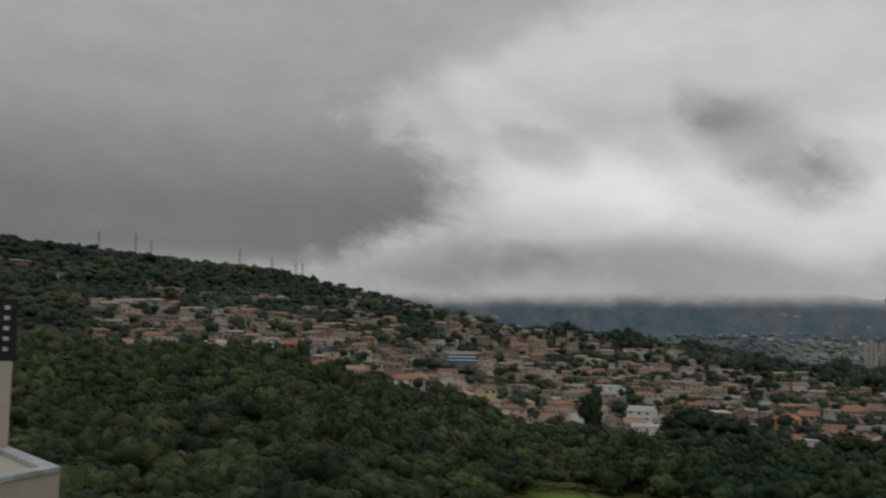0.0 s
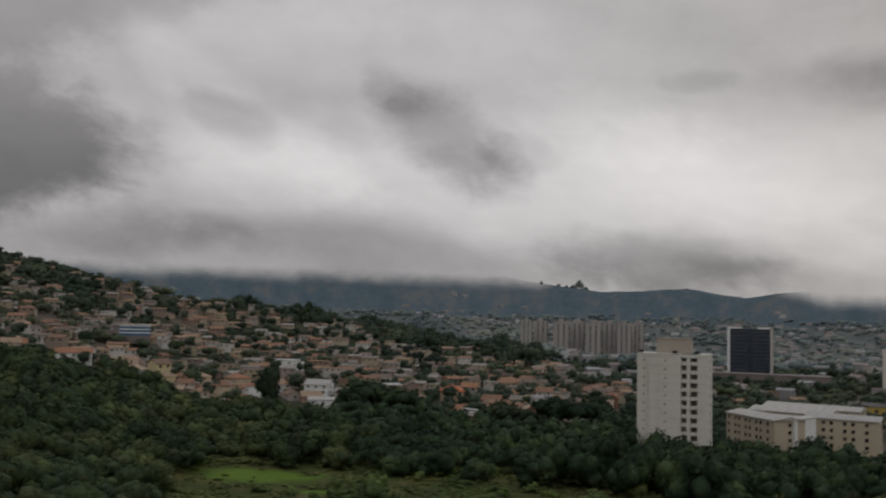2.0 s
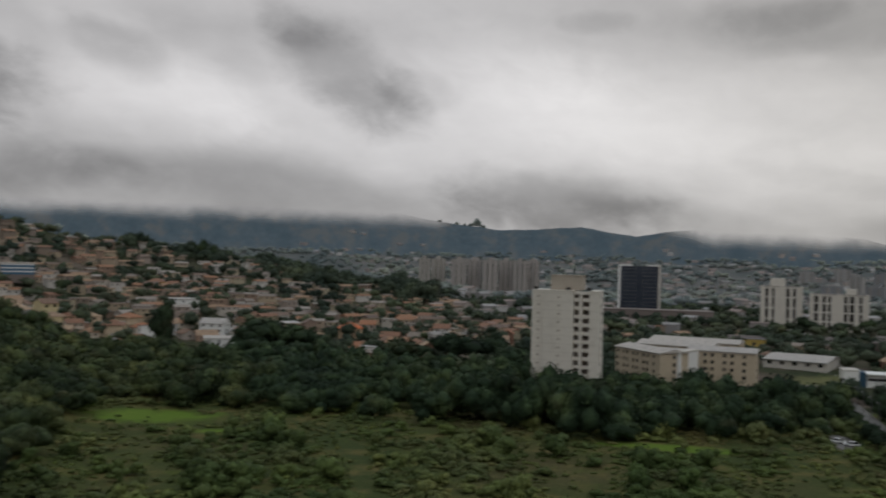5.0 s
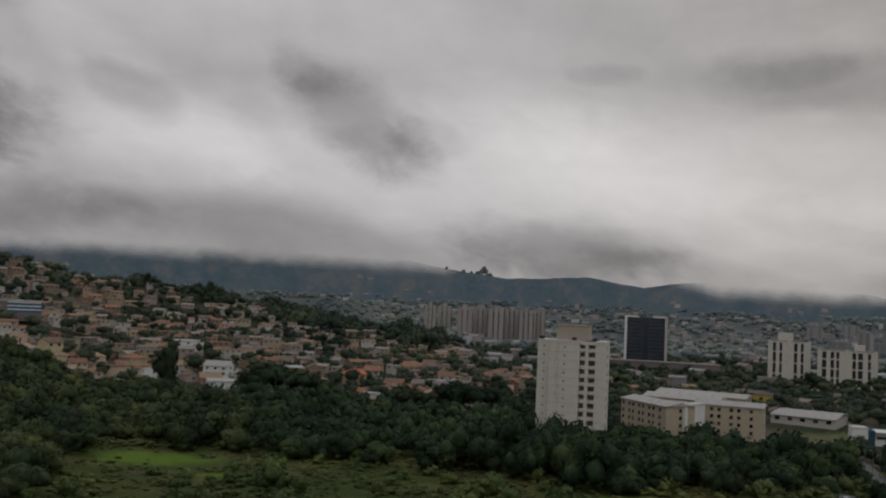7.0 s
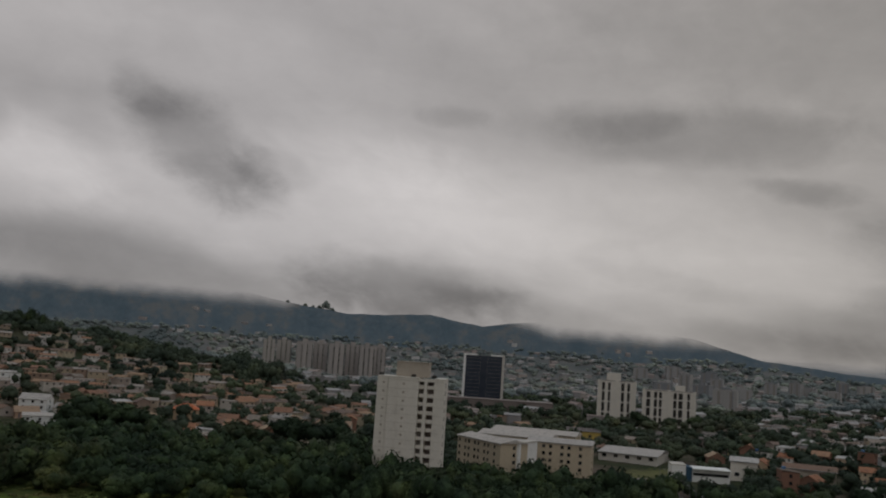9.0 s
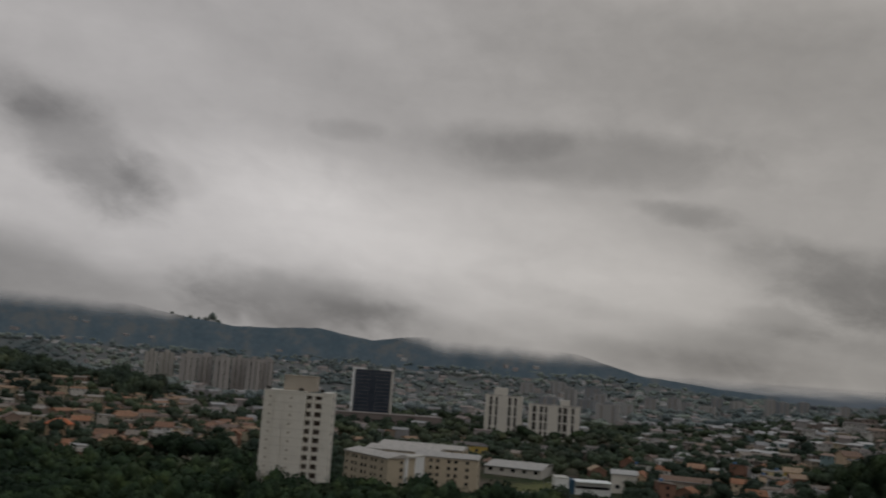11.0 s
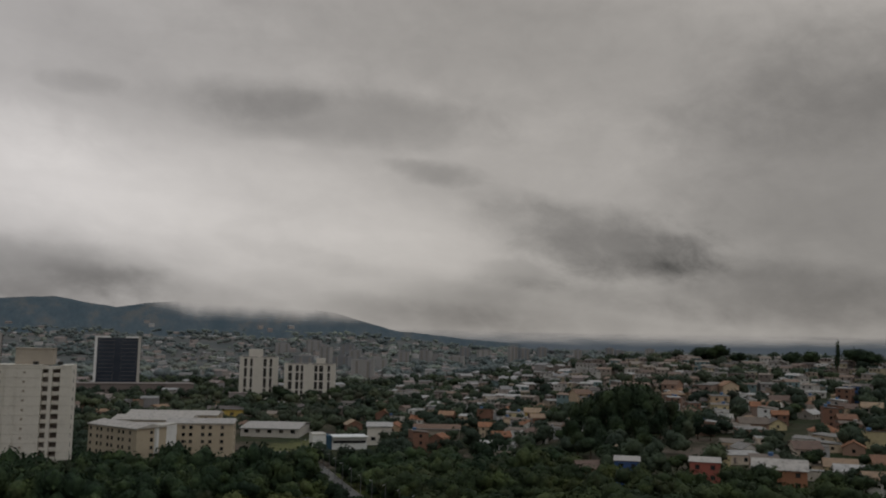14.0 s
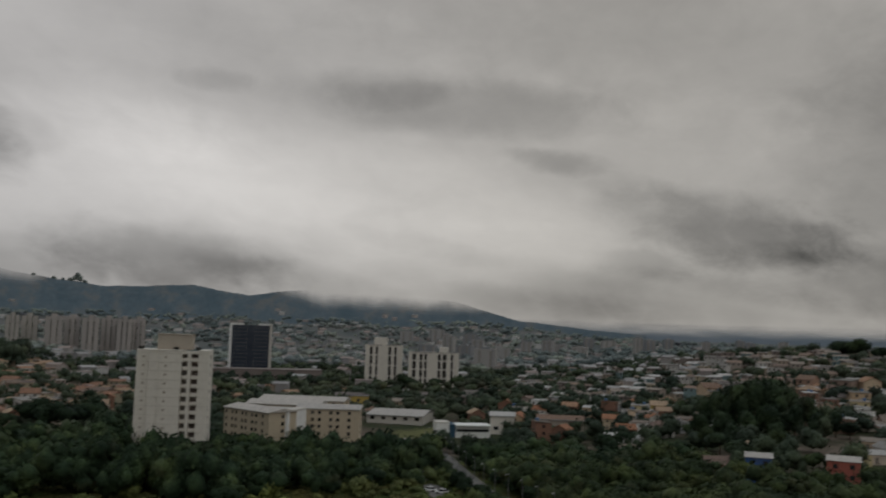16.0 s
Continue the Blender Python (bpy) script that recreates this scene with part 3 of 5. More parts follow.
def slope_z(a, s, foot, top, outline, rough, seed):
    """Height of a mountain's face at azimuths a, s of the way from its foot to its crest."""
    oa, oe = zip(*outline)
    e = np.interp(a, oa, oe)
    lump = sum(np.sin(a * k + seed * k) / k ** 0.7 for k in (1.1, 2.7, 6.1, 13.0, 27.0)) * rough
    r = foot + (top - foot) * s
    x, y = r * np.sin(np.radians(a)), r * np.cos(np.radians(a))
    low = ground_z(x, y) - 12
    crest = EYE + top * np.tan(np.radians(e)) + lump
    gully = (5 * np.sin(a * 0.9 + s * 3 + seed) + 3 * np.sin(a * 2.3 - s * 2)) * np.sin(np.minimum(s, 1) * math.pi)
    rise = np.where(s <= 1, np.abs(s) ** 1.15, 1 - np.abs(s - 1) ** 1.5)
    return x, y, low + (crest - low) * rise + np.where(s <= 1, gully, 0)


def ridge(name, label, foot, top, back, span, outline, rough, seed, mat):
    """A mountain range along the bearings of outline (azimuth, elevation of the crest)."""
    a = np.arange(span[0], span[1] + 0.01, 0.2)
    far = 1 + (back - top) / (top - foot)
    t = np.concatenate([np.linspace(0, 1, 34), np.linspace(1 + (far - 1) / 5, far, 5)])
    verts = [np.stack(slope_z(a, np.full(len(a), s), foot, top, outline, rough, seed), -1) for s in t]
    n, m = len(a), len(t)
    i, j = np.meshgrid(np.arange(n - 1), np.arange(m - 1))
    k = (j * n + i).ravel()
    me = numpy_mesh(name, np.concatenate(verts), np.stack([k, k + n, k + n + 1, k + 1], -1), [mat], None, True)
    return tagged(new(name, me), label, "mountain", kind="structure")


CREST_LINE = [(-60, 3.6), (8, 3.7), (14, 3.4), (17.8, 2.95), (21.4, 2.42), (24.3, 2.05), (29.6, 2.33), (33, 1.85), (37, 2.4), (42, 2.35), (46, 1.85), (48.7, 1.15), (50.2, 0.78), (53, 0.5), (58, 0.1)]
ridge("backdrop_mountain", "wooded mountain tinted blue-green for haze, summits faded out for low cloud", 2200, 3500, 4300, (-60, 58), CREST_LINE, 1.6, 0.7, HILL)
ridge("backdrop_mountain", "low wooded range on the horizon, tinted and faded out for haze", 3600, 4500, 4850, (46, 110),
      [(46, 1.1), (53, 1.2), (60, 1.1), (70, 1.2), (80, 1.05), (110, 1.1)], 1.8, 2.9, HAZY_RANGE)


# ---------------------------------------------------------------- trees
def ico(sub):
    bm = bmesh.new()
    bmesh.ops.create_icosphere(bm, subdivisions=sub, radius=1)
    v = np.array([p.co[:] for p in bm.verts])
    f = np.array([[p.index for p in q.verts] for q in bm.faces])
    bm.free()
    return v, f


ICO1, ICO2 = ico(1), ico(2)


def crown_arrays(rs_, lumps, tufts, size, core, wide=1.0, tall=1.0, low=0.35, wild=0.38):
    """A crown about 1 high and 1 wide round (0, 0, 0.5): dark cores under many bent leaf tufts."""
    V, F, k = [], [], 0
    centres = []
    for i in range(lumps):
        a = rs_.uniform(0, 2 * math.pi)
        d = 0.30 * math.sqrt(rs_.uniform(0, 1)) if i else 0.0
        z = rs_.uniform(low, 0.72) if i else 0.55
        centres.append((d * math.cos(a) * wide, d * math.sin(a) * wide, z * tall, rs_.uniform(0.20, 0.30) if i else 0.34))
    cv, cf = core
    for x, y, z, r in centres:
        j = 1 + rs_.uniform(-0.3, 0.22, (len(cv), 1))
        V.append(cv * j * r * (0.82, 0.82, 0.72) + (x, y, z))
        F.append(cf + k)
        k += len(cv)
    pick = rs_.randint(0, lumps, tufts)
    c = np.array(centres)[pick]
    d = rs_.normal(size=(tufts, 3))
    d[:, 2] = d[:, 2] * 0.8 + 0.35
    d /= np.linalg.norm(d, axis=1, keepdims=True)
    p = c[:, :3] + d * c[:, 3:4] * rs_.uniform(0.85, 1.16, (tufts, 1)) * (1, 1, 0.85)
    nrm = d + rs_.normal(size=(tufts, 3)) * wild
    nrm /= np.linalg.norm(nrm, axis=1, keepdims=True)
    u = np.cross(nrm, rs_.normal(size=(tufts, 3)))
    u /= np.linalg.norm(u, axis=1, keepdims=True)
    w = np.cross(nrm, u)
    s = size * rs_.uniform(0.6, 1.4, (tufts, 1))
    quad = np.stack([p - u * s, p - w * s * 0.7 + nrm * s * 0.25, p + u * s, p + w * s * 0.7 + nrm * s * 0.25], 1).reshape(-1, 3)
    V.append(quad)
    q = np.arange(tufts)[:, None] * 4 + k
    F.append(np.concatenate([q + (0, 1, 2), q + (0, 2, 3)]))
    return np.concatenate(V), np.concatenate(F), lumps * len(cf)


def spread(protos, places):
    """Joins copies of the prototypes: places are rows x, y, z, width, height."""
    V, F, M, k = [], [], [], 0
    for i, proto in enumerate(protos):
        mine = places[i::len(protos)]
        if not len(mine):
            continue
        pv, pf, inner = proto
        M.append(np.tile(np.arange(len(pf)) < inner, len(mine)))
        a = rng.uniform(0, 2 * math.pi, len(mine))
        c, s = np.cos(a)[:, None], np.sin(a)[:, None]
        x = pv[None, :, 0] * c - pv[None, :, 1] * s
        y = pv[None, :, 0] * s + pv[None, :, 1] * c
        v = np.stack([x * mine[:, 3:4] + mine[:, 0:1], y * mine[:, 3:4] + mine[:, 1:2], pv[None, :, 2] * mine[:, 4:5] + mine[:, 2:3]], -1)
        n = len(pv)
        F.append((pf[None] + (np.arange(len(mine)) * n)[:, None, None] + k).reshape(-1, 3))
        V.append(v.reshape(-1, 3))
        k += n * len(mine)
    return np.concatenate(V), np.concatenate(F), np.concatenate(M).astype(np.int32)


def scatter(az0, az1, r0, r1, spacing):
    """Jittered places over a stretch of the land, as azimuth and distance."""
    out = []
    r = r0
    while r < r1:
        n = max(1, int(radians(az1 - az0) * r / spacing))
        a = az0 + (np.arange(n) + rng.uniform(-0.5, 0.5, n) + 0.5) * (az1 - az0) / n
        out.append(np.stack([a, r + rng.uniform(-0.75, 0.75, n) * spacing], -1))
        r += spacing * 0.95
    return np.concatenate(out)


def to_places(ar, width, height, vary=0.35, sink=0.12):
    a, r = np.radians(ar[:, 0]), ar[:, 1]
    x, y = r * np.sin(a), r * np.cos(a)
    k = rng.uniform(1 - vary, 1 + vary, len(ar))
    return np.stack([x, y, ground_z(x, y) - sink * height * k, width * k * rng.uniform(0.85, 1.2, len(ar)), height * k * rng.uniform(0.85, 1.15, len(ar))], -1)


def clump(a, r, scale, seed):
    return np.sin(a * scale + seed) * np.sin(r / 26 + seed * 2) + 0.6 * np.sin(a * scale * 2.3 + r / 17 + seed)


GAPS = [
    (-7.8, 500, 2.0, 34), (6.0, 490, 2.2, 60), (15.4, 420, 2.0, 14), (0.0, 460, 1.6, 14),  # azimuth, distance, half width in degrees, half depth: open plots kept free of woods
    (28.9, 316, 2.5, 12), (33.2, 374, 2.2, 16), (38.2, 388, 2.6, 18), (43.2, 440, 3.0, 60), (46.7, 420, 2.3, 34),
]


def free(ar):
    ok = np.ones(len(ar), bool)
    for a, r, da, dr in GAPS:
        ok &= ~((np.abs(ar[:, 0] - a) < da) & (np.abs(ar[:, 1] - r) < dr))
    # the avenue: two carriageways with a median
    for radii, wide in (((420, 345, 305, 279, 250, 222, 180), 3.4), ((420, 362, 322, 281, 252, 222, 190), 5.2)):
        bear = (43.2, 44.1, 44.5, 45.2, 47.2, 50.2, 55) if wide < 5 else (43.6, 45.3, 46.4, 48.1, 50.7, 54, 58.5)
        lane = np.interp(-ar[:, 1], [-q for q in radii], bear)
        ok &= ~((ar[:, 1] > (268 if wide < 5 else 185)) & (ar[:, 1] < (292 if wide < 5 else 345)) & (np.abs(ar[:, 0] - lane) * ar[:, 1] / 57.3 < wide))
    return ok


deep = [crown_arrays(np.random.RandomState(i), 10, 440, 0.038, ICO1, 1.2, wild=0.26) for i in range(8)]
lush = [crown_arrays(np.random.RandomState(10 + i), 13, 1050, 0.026, ICO2, 1.2, wild=0.26) for i in range(8)]
plain = [crown_arrays(np.random.RandomState(20 + i), 6, 110, 0.06, ICO1, 1.1, wild=0.24) for i in range(6)]
ar = scatter(-46, 82, 148, 575, 7.0)
a_, r_ = ar[:, 0], ar[:, 1]
belt_near = np.interp(a_, [-46, -8, -4, 0, 10, 20, 30, 38, 42, 47, 50, 54, 60, 82], [100, 100, 215, 305, 298, 286, 262, 270, 290, 305, 290, 225, 190, 180])
belt_far = town_share(a_, r_) - 6
keep = (r_ > belt_near + 8 * np.sin(a_ * 2.1)) & (r_ < belt_far + 10 * np.sin(a_ * 3.3)) & free(ar)
keep &= ~((a_ > 60) & (r_ > 250) & (rng.uniform(size=len(ar)) < 0.4))
ar = ar[keep]
high = np.interp(ar[:, 0], [-46, -10, 0, 22, 25.5, 31.3, 32, 35.5, 36.5, 41, 45, 60, 82], [11, 11, 10, 11.5, 18, 17, 10.5, 10.5, 13.5, 13.5, 11, 9, 9]) * (1 + 0.16 * clump(ar[:, 0], ar[:, 1], 0.5, 4.0))
places = to_places(ar, 10.4, high, 0.32)
close, at_hand = ar[:, 1] < 300, ar[:, 1] < 222
west = (ar[:, 0] + 3 * np.sin(ar[:, 1] / 30) < 7) | ((ar[:, 0] > 50) & (ar[:, 1] < 320))
for side, mat, label in ((west, FOREST, "dense green broadleaf forest canopy below the houses"), (~west, WOOD, "belt of very dark dense woodland on the valley floor")):
    vf = [spread(kind, places[zone & side]) for kind, zone in ((lush, at_hand), (deep, close & ~at_hand), (plain, ~close)) if (zone & side).any()]
    base = np.cumsum([0] + [len(p[0]) for p in vf])
    v, f = np.concatenate([p[0] for p in vf]), np.concatenate([p[1] + k for p, k in zip(vf, base)])
    tagged(new("forest", numpy_mesh("forest", v, f, [mat, mat], np.concatenate([p[2] for p in vf]), True)), label, "forest", kind="stuff")

bushes = [crown_arrays(np.random.RandomState(40 + i), 5, 90, 0.065, ICO1, 1.15, low=0.25, wild=0.36) for i in range(5)]
ar = scatter(-12, 62, 165, 330, 2.9)
a_, r_ = ar[:, 0], ar[:, 1]
thick = clump(a_, r_, 0.45, 1.0)
belt_near = np.interp(a_, [-12, -8, -4, 0, 10, 20, 30, 38, 42, 47, 52, 62], [100, 100, 215, 305, 298, 290, 268, 275, 290, 300, 215, 190])
open_ground = ((a_ > 0) & (a_ < 7) & (r_ > 262) & (r_ < 300)) | ((a_ > 24) & (a_ < 34) & (r_ > 200) & (r_ < 224)) | ((a_ > 31) & (a_ < 40) & (r_ > 244) & (r_ < 262))
strip = (a_ > -2) & (a_ < 40) & (r_ > 258 + 10 * np.sin(a_ * 0.8)) & (r_ < belt_near - 4)
open_ground |= strip & (clump(a_, r_, 1.7, 8.0) > -0.35)
keep = (r_ < belt_near + 6) & (rng.uniform(size=len(ar)) < np.where(open_ground, 0.04, np.clip(0.34 + 0.5 * thick, 0.05, 0.95))) & free(ar)
ar = ar[keep]
tall = ar[rng.uniform(size=len(ar)) < 0.07]
v, f, inner = spread(bushes, to_places(ar, 4.2, 2.5 * (1 + 0.3 * clump(ar[:, 0], ar[:, 1], 1.3, 6.0)), 0.5, 0.2))
nv, nf, ni = spread(plain, to_places(tall, 7.0, 6.5, 0.4, 0.2))
v, f, inner = np.concatenate([v, nv]), np.concatenate([f, nf + len(v)]), np.concatenate([inner, ni])
tagged(new("brush", numpy_mesh("brush", v, f, [BRUSH, BRUSH], inner, True)), "yellow-green bushes and saplings over rough grass", "bushes", kind="stuff")

# tall grass and low scrub over the open ground
ar = scatter(-6, 60, 170, 318, 2.0)
a_, r_ = ar[:, 0], ar[:, 1]
near_edge = np.interp(a_, [-12, -8, -4, 0, 10, 20, 30, 38, 42, 47, 52, 62], [100, 100, 215, 305, 298, 290, 268, 275, 290, 300, 215, 190])
ar = ar[(r_ < near_edge + 8) & (rng.uniform(size=len(ar)) < np.clip(0.42 + 0.4 * clump(a_, r_, 0.9, 3.0), 0.06, 0.9)) & free(ar)]
for a, r, w, d in MEADOWS:
    ar = ar[(((ar[:, 0] - a) * r / 57.3 / w) ** 2 + ((ar[:, 1] - r) / d) ** 2 > 1.3) | (rng.uniform(size=len(ar)) < 0.08)]
v, f, inner = spread([crown_arrays(np.random.RandomState(50 + i), 3, 16, 0.1, ICO1, 1.2, low=0.25, wild=0.5) for i in range(6)], to_places(ar, 2.1, 0.9, 0.6, 0.25))
tagged(new("tall_grass", numpy_mesh("tall_grass", v, f, [GRASS], None, True)), "olive green tall grass and low scrub", "grass", kind="stuff")

# trees between the houses and far over the town
coarse = [crown_arrays(np.random.RandomState(60 + i), 4, 34, 0.09, ICO1, 1.1, wild=0.22) for i in range(6)]
sparse = [crown_arrays(np.random.RandomState(80 + i), 4, 18, 0.09, ICO1, 1.1, wild=0.2) for i in range(5)]
ar = scatter(-46, 86, 270, 1060, 10.5)
a_, r_ = ar[:, 0], ar[:, 1]
woods = clump(a_, r_, 0.55, 2.0)
woods += np.where((a_ < -8) & (r_ > 800 + 60 * np.sin(a_)), 1.6, 0) + np.where((a_ < -27) & (r_ > 540), 0.7, 0)
woods += np.where((a_ > 58) & (r_ < 430), -0.1, 0)
woods += np.where((a_ > 5) & (a_ < 21) & (r_ > 700), 0.1, 0) + np.where((a_ > 26) & (a_ < 60) & (r_ < 680), 0.7, 0)
keep = (r_ > town_share(a_, r_) + 12) & (rng.uniform(size=len(ar)) < np.clip(0.44 - 0.12 * (a_ > 60) + 0.55 * woods + 0.12 * ((a_ > 26) & (a_ < 58)), 0.15, 0.97)) & free(ar)
far_ar = scatter(-10, 86, 1060, 2500, 25.0)
fkeep = rng.uniform(size=len(far_ar)) < np.clip(0.6 + 0.5 * clump(far_ar[:, 0], far_ar[:, 1] / 3, 0.7, 3.0), 0.08, 0.95)
HAMLETS = [(-31.6, 890, 14), (-29.2, 875, 15), (-26.0, 800, 10), (-23.0, 870, 18), (-20.4, 850, 12), (-16.8, 850, 16), (-14.0, 830, 18), (-12.0, 900, 14), (-10.0, 860, 22), (-18.6, 760, 16), (-25.5, 720, 14)]
slope = scatter(-46, -7, 690, 1015, 9.0)
for a, r, wide in HAMLETS:
    slope = slope[((slope[:, 0] - a) * 15 / wide) ** 2 + ((slope[:, 1] - r) / wide) ** 2 > 1]
bare = clump(slope[:, 0], slope[:, 1], 0.8, 7.0) + rng.uniform(-0.5, 0.5, len(slope))
slope = slope[(bare < 0.95) & (slope[:, 1] > 775 + 45 * np.sin(slope[:, 0]) + np.where(slope[:, 0] > -12, 80, 0))]
knoll = np.concatenate([scatter(9.2, 15.2, 880, 1000, 10.0), scatter(17.2, 20.6, 850, 1000, 10.0), scatter(4.6, 7.4, 930, 1000, 11.0), scatter(1.4, 3.2, 940, 1000, 11.0)])
hole = clump(knoll[:, 0], knoll[:, 1], 1.1, 9.0) + rng.uniform(-0.4, 0.4, len(knoll))
knoll = knoll[hole < 1.0]
mine = ar[keep]
close = mine[:, 1] < 470
v, f, inner = spread(coarse, np.concatenate([to_places(mine[~close], 9.2, 9.6, 0.45), to_places(slope, 11.5, 10.5, 0.5)]))
nv, nf, ni = spread(plain, to_places(mine[close], 8.6, 8.6, 0.4))
v, f, inner = np.concatenate([v, nv]), np.concatenate([f, nf + len(v)]), np.concatenate([inner, ni])
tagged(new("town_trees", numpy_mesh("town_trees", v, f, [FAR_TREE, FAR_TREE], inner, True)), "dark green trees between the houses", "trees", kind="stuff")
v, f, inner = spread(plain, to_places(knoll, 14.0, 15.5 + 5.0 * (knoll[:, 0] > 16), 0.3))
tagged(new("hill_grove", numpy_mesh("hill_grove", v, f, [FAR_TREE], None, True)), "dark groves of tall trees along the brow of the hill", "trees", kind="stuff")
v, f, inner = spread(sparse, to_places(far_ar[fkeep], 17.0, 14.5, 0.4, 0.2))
tagged(new("distant_trees", numpy_mesh("distant_trees", v, f, [HAZY_TREE], None, True)), "trees over the distant town, tinted blue-grey for haze", "trees", kind="stuff")


def tree(kind, seed, label, leaf=None):
    """A single tree about 10 m high: tapered trunk, limbs and leafy crown."""
    rs_ = np.random.RandomState(seed)
    top = thing("tree", label, "tree", "trees standing among the houses")
    part("trunk", Mesh().tube([(0, 0, -0.6, 0.42), (0.05, 0, 1.5, 0.28), (-0.1, 0.08, 4.5, 0.2), (0, 0, 7.0, 0.08)], 8), BARK, top)
    for i in range(4):
        a = i * 1.6 + seed
        m = Mesh()
        m.tube([(0, 0, 2.6 + i * 0.4, 0.14), (math.cos(a) * 1.0, math.sin(a) * 1.0, 3.8 + i * 0.4, 0.1), (math.cos(a) * 2.2, math.sin(a) * 2.2, 5.0 + i * 0.4, 0.04)], 5)
        part("limb", m, BARK, top)
    if kind == "cypress":
        v, f, inner = crown_arrays(rs_, 5, 420, 0.05, ICO2)
        v = v * (2.6, 2.6, 10.5) + (0, 0, 0.2)
    elif kind == "pine":
        v, f, inner = crown_arrays(rs_, 9, 520, 0.05, ICO2, 1.1, 1.0, 0.2)
        v = v * (6.5, 6.5, 10.5) + (0, 0, 0.8)
    else:
        v, f, inner = crown_arrays(rs_, 8, 520, 0.05, ICO2, 1.15)
        v = v * (10.5, 10.5, 9.0) + (0, 0, 1.2)
    part("crown", numpy_mesh("crown", v, f, [leaf or TREE, leaf or TREE], (np.arange(len(f)) < inner).astype(np.int32), True), None, top)
    return top


def planted(proto, az_, r, s=1.0, sz=None):
    p = bearing(az_, r, gz(az_, r))
    ob = copy_thing(proto, pose(*p, 0, 0, rng.uniform(0, 360)))
    ob.scale = (s, s, sz or s)
    return ob


ROUND = [tree("round", 3, "round-crowned dark green broadleaf tree among houses"), tree("round", 8, "spreading dark green broadleaf tree beside houses")]
PINE = tree("pine", 5, "tall dense dark green tree beside houses")
CYPRESS = tree("cypress", 6, "slender dark cypress on the skyline")
ROUND[0].matrix_basis, ROUND[1].matrix_basis = pose(*bearing(9.2, 452, gz(9.2, 452))), pose(*bearing(18.2, 425, gz(18.2, 425)))
PINE.matrix_basis, CYPRESS.matrix_basis = pose(*bearing(3.6, 462, gz(3.6, 462))), pose(*bearing(76.7, 700, gz(76.7, 700)))
ROUND[0].scale = ROUND[1].scale = (1.6, 1.6, 1.5)
PINE.scale, CYPRESS.scale = (2.2, 2.2, 2.3), (1.7, 1.7, 2.7)
for az_, r, s in ((8.8, 452, 1.6), (9.6, 455, 2.0), (10.3, 460, 2.1), (11.2, 458, 1.7), (12.2, 458, 1.7), (13.3, 452, 1.4), (11.0, 480, 1.6), (19.5, 430, 1.2), (21.2, 440, 1.7), (22.0, 430, 1.6), (22.9, 420, 1.7), (24.0, 425, 1.8), (25.3, 400, 1.6),
                  (31.6, 345, 1.15), (31.2, 352, 0.9), (-7.2, 600, 1.3), (-2.0, 640, 1.2)):
    planted(ROUND[int(rng.randint(2))], az_, r, s)
for az_, r, s in ((-14, 985, 1.0), (2.2, 975, 1.2), (5.3, 960, 1.3), (5.9, 965, 1.5), (6.5, 960, 1.2), (69.6, 752, 0.9)):
    planted(PINE, az_, r, s, s * 1.3)
for az_, r, s in ((61.6, 418, 1.5), (62.4, 410, 1.8), (63.4, 402, 2.1), (64.4, 398, 2.2), (65.4, 400, 2.1), (66.3, 405, 1.8), (67.2, 412, 1.3), (63.0, 425, 2.0), (64.2, 420, 2.2), (65.6, 422, 2.1),
                  (61.2, 392, 1.1), (62.6, 380, 1.2), (64.0, 376, 1.2), (65.2, 378, 1.3), (66.6, 384, 1.2), (61.6, 358, 0.9), (63.0, 352, 1.0), (65.6, 350, 0.9), (67.8, 366, 1.1), (68.8, 385, 1.0)):
    planted(PINE, az_, r, s * 1.15, s)
RIDGE_TREE = tree("round", 12, "tree on the mountain crest, tinted blue-green for haze", HAZY_TREE)
for i, (az_, s) in enumerate(((23.0, 3.0), (22.6, 1.9), (23.4, 1.7), (22.2, 1.2), (21.7, 1.6), (20.6, 1.3))):
    x, y, z = slope_z(np.array([az_]), np.array([1.0]), 2200, 3500, CREST_LINE, 1.6, 0.7)
    ob = copy_thing(RIDGE_TREE, pose(0, 0, 0)) if i else RIDGE_TREE
    ob.matrix_basis = pose(float(x[0]), float(y[0]), float(z[0]) - 4.5 * s)
    ob.scale = (s, s, s * (1.7 if i == 0 else 1.2))
for az_, r, s in ((26.6, 288, 1.5), (27.5, 291, 1.55), (28.3, 287, 1.5), (29.1, 290, 1.6), (29.9, 288, 1.5), (30.8, 292, 1.55), (69.2, 755, 1.7), (70.0, 750, 1.9), (71.2, 752, 1.3), (74.2, 748, 1.5), (75.2, 745, 1.7), (77.6, 745, 1.9), (78.4, 742, 1.6), (40.0, 765, 1.1), (42.9, 755, 1.5), (43.3, 750, 1.2), (45.0, 748, 1.2), (46.3, 752, 1.3), (41.2, 748, 0.9)):
    planted(ROUND[int(rng.randint(2))], az_, r, s)
for k in range(90):
    az_ = rng.uniform(-14, 84)
    r = rng.uniform(1.02, 1.7) * float(town_share(az_, 0))
    if free(np.array([[az_, r]]))[0]:
        planted(ROUND[int(rng.randint(2))], az_, r, rng.uniform(0.55, 1.0))


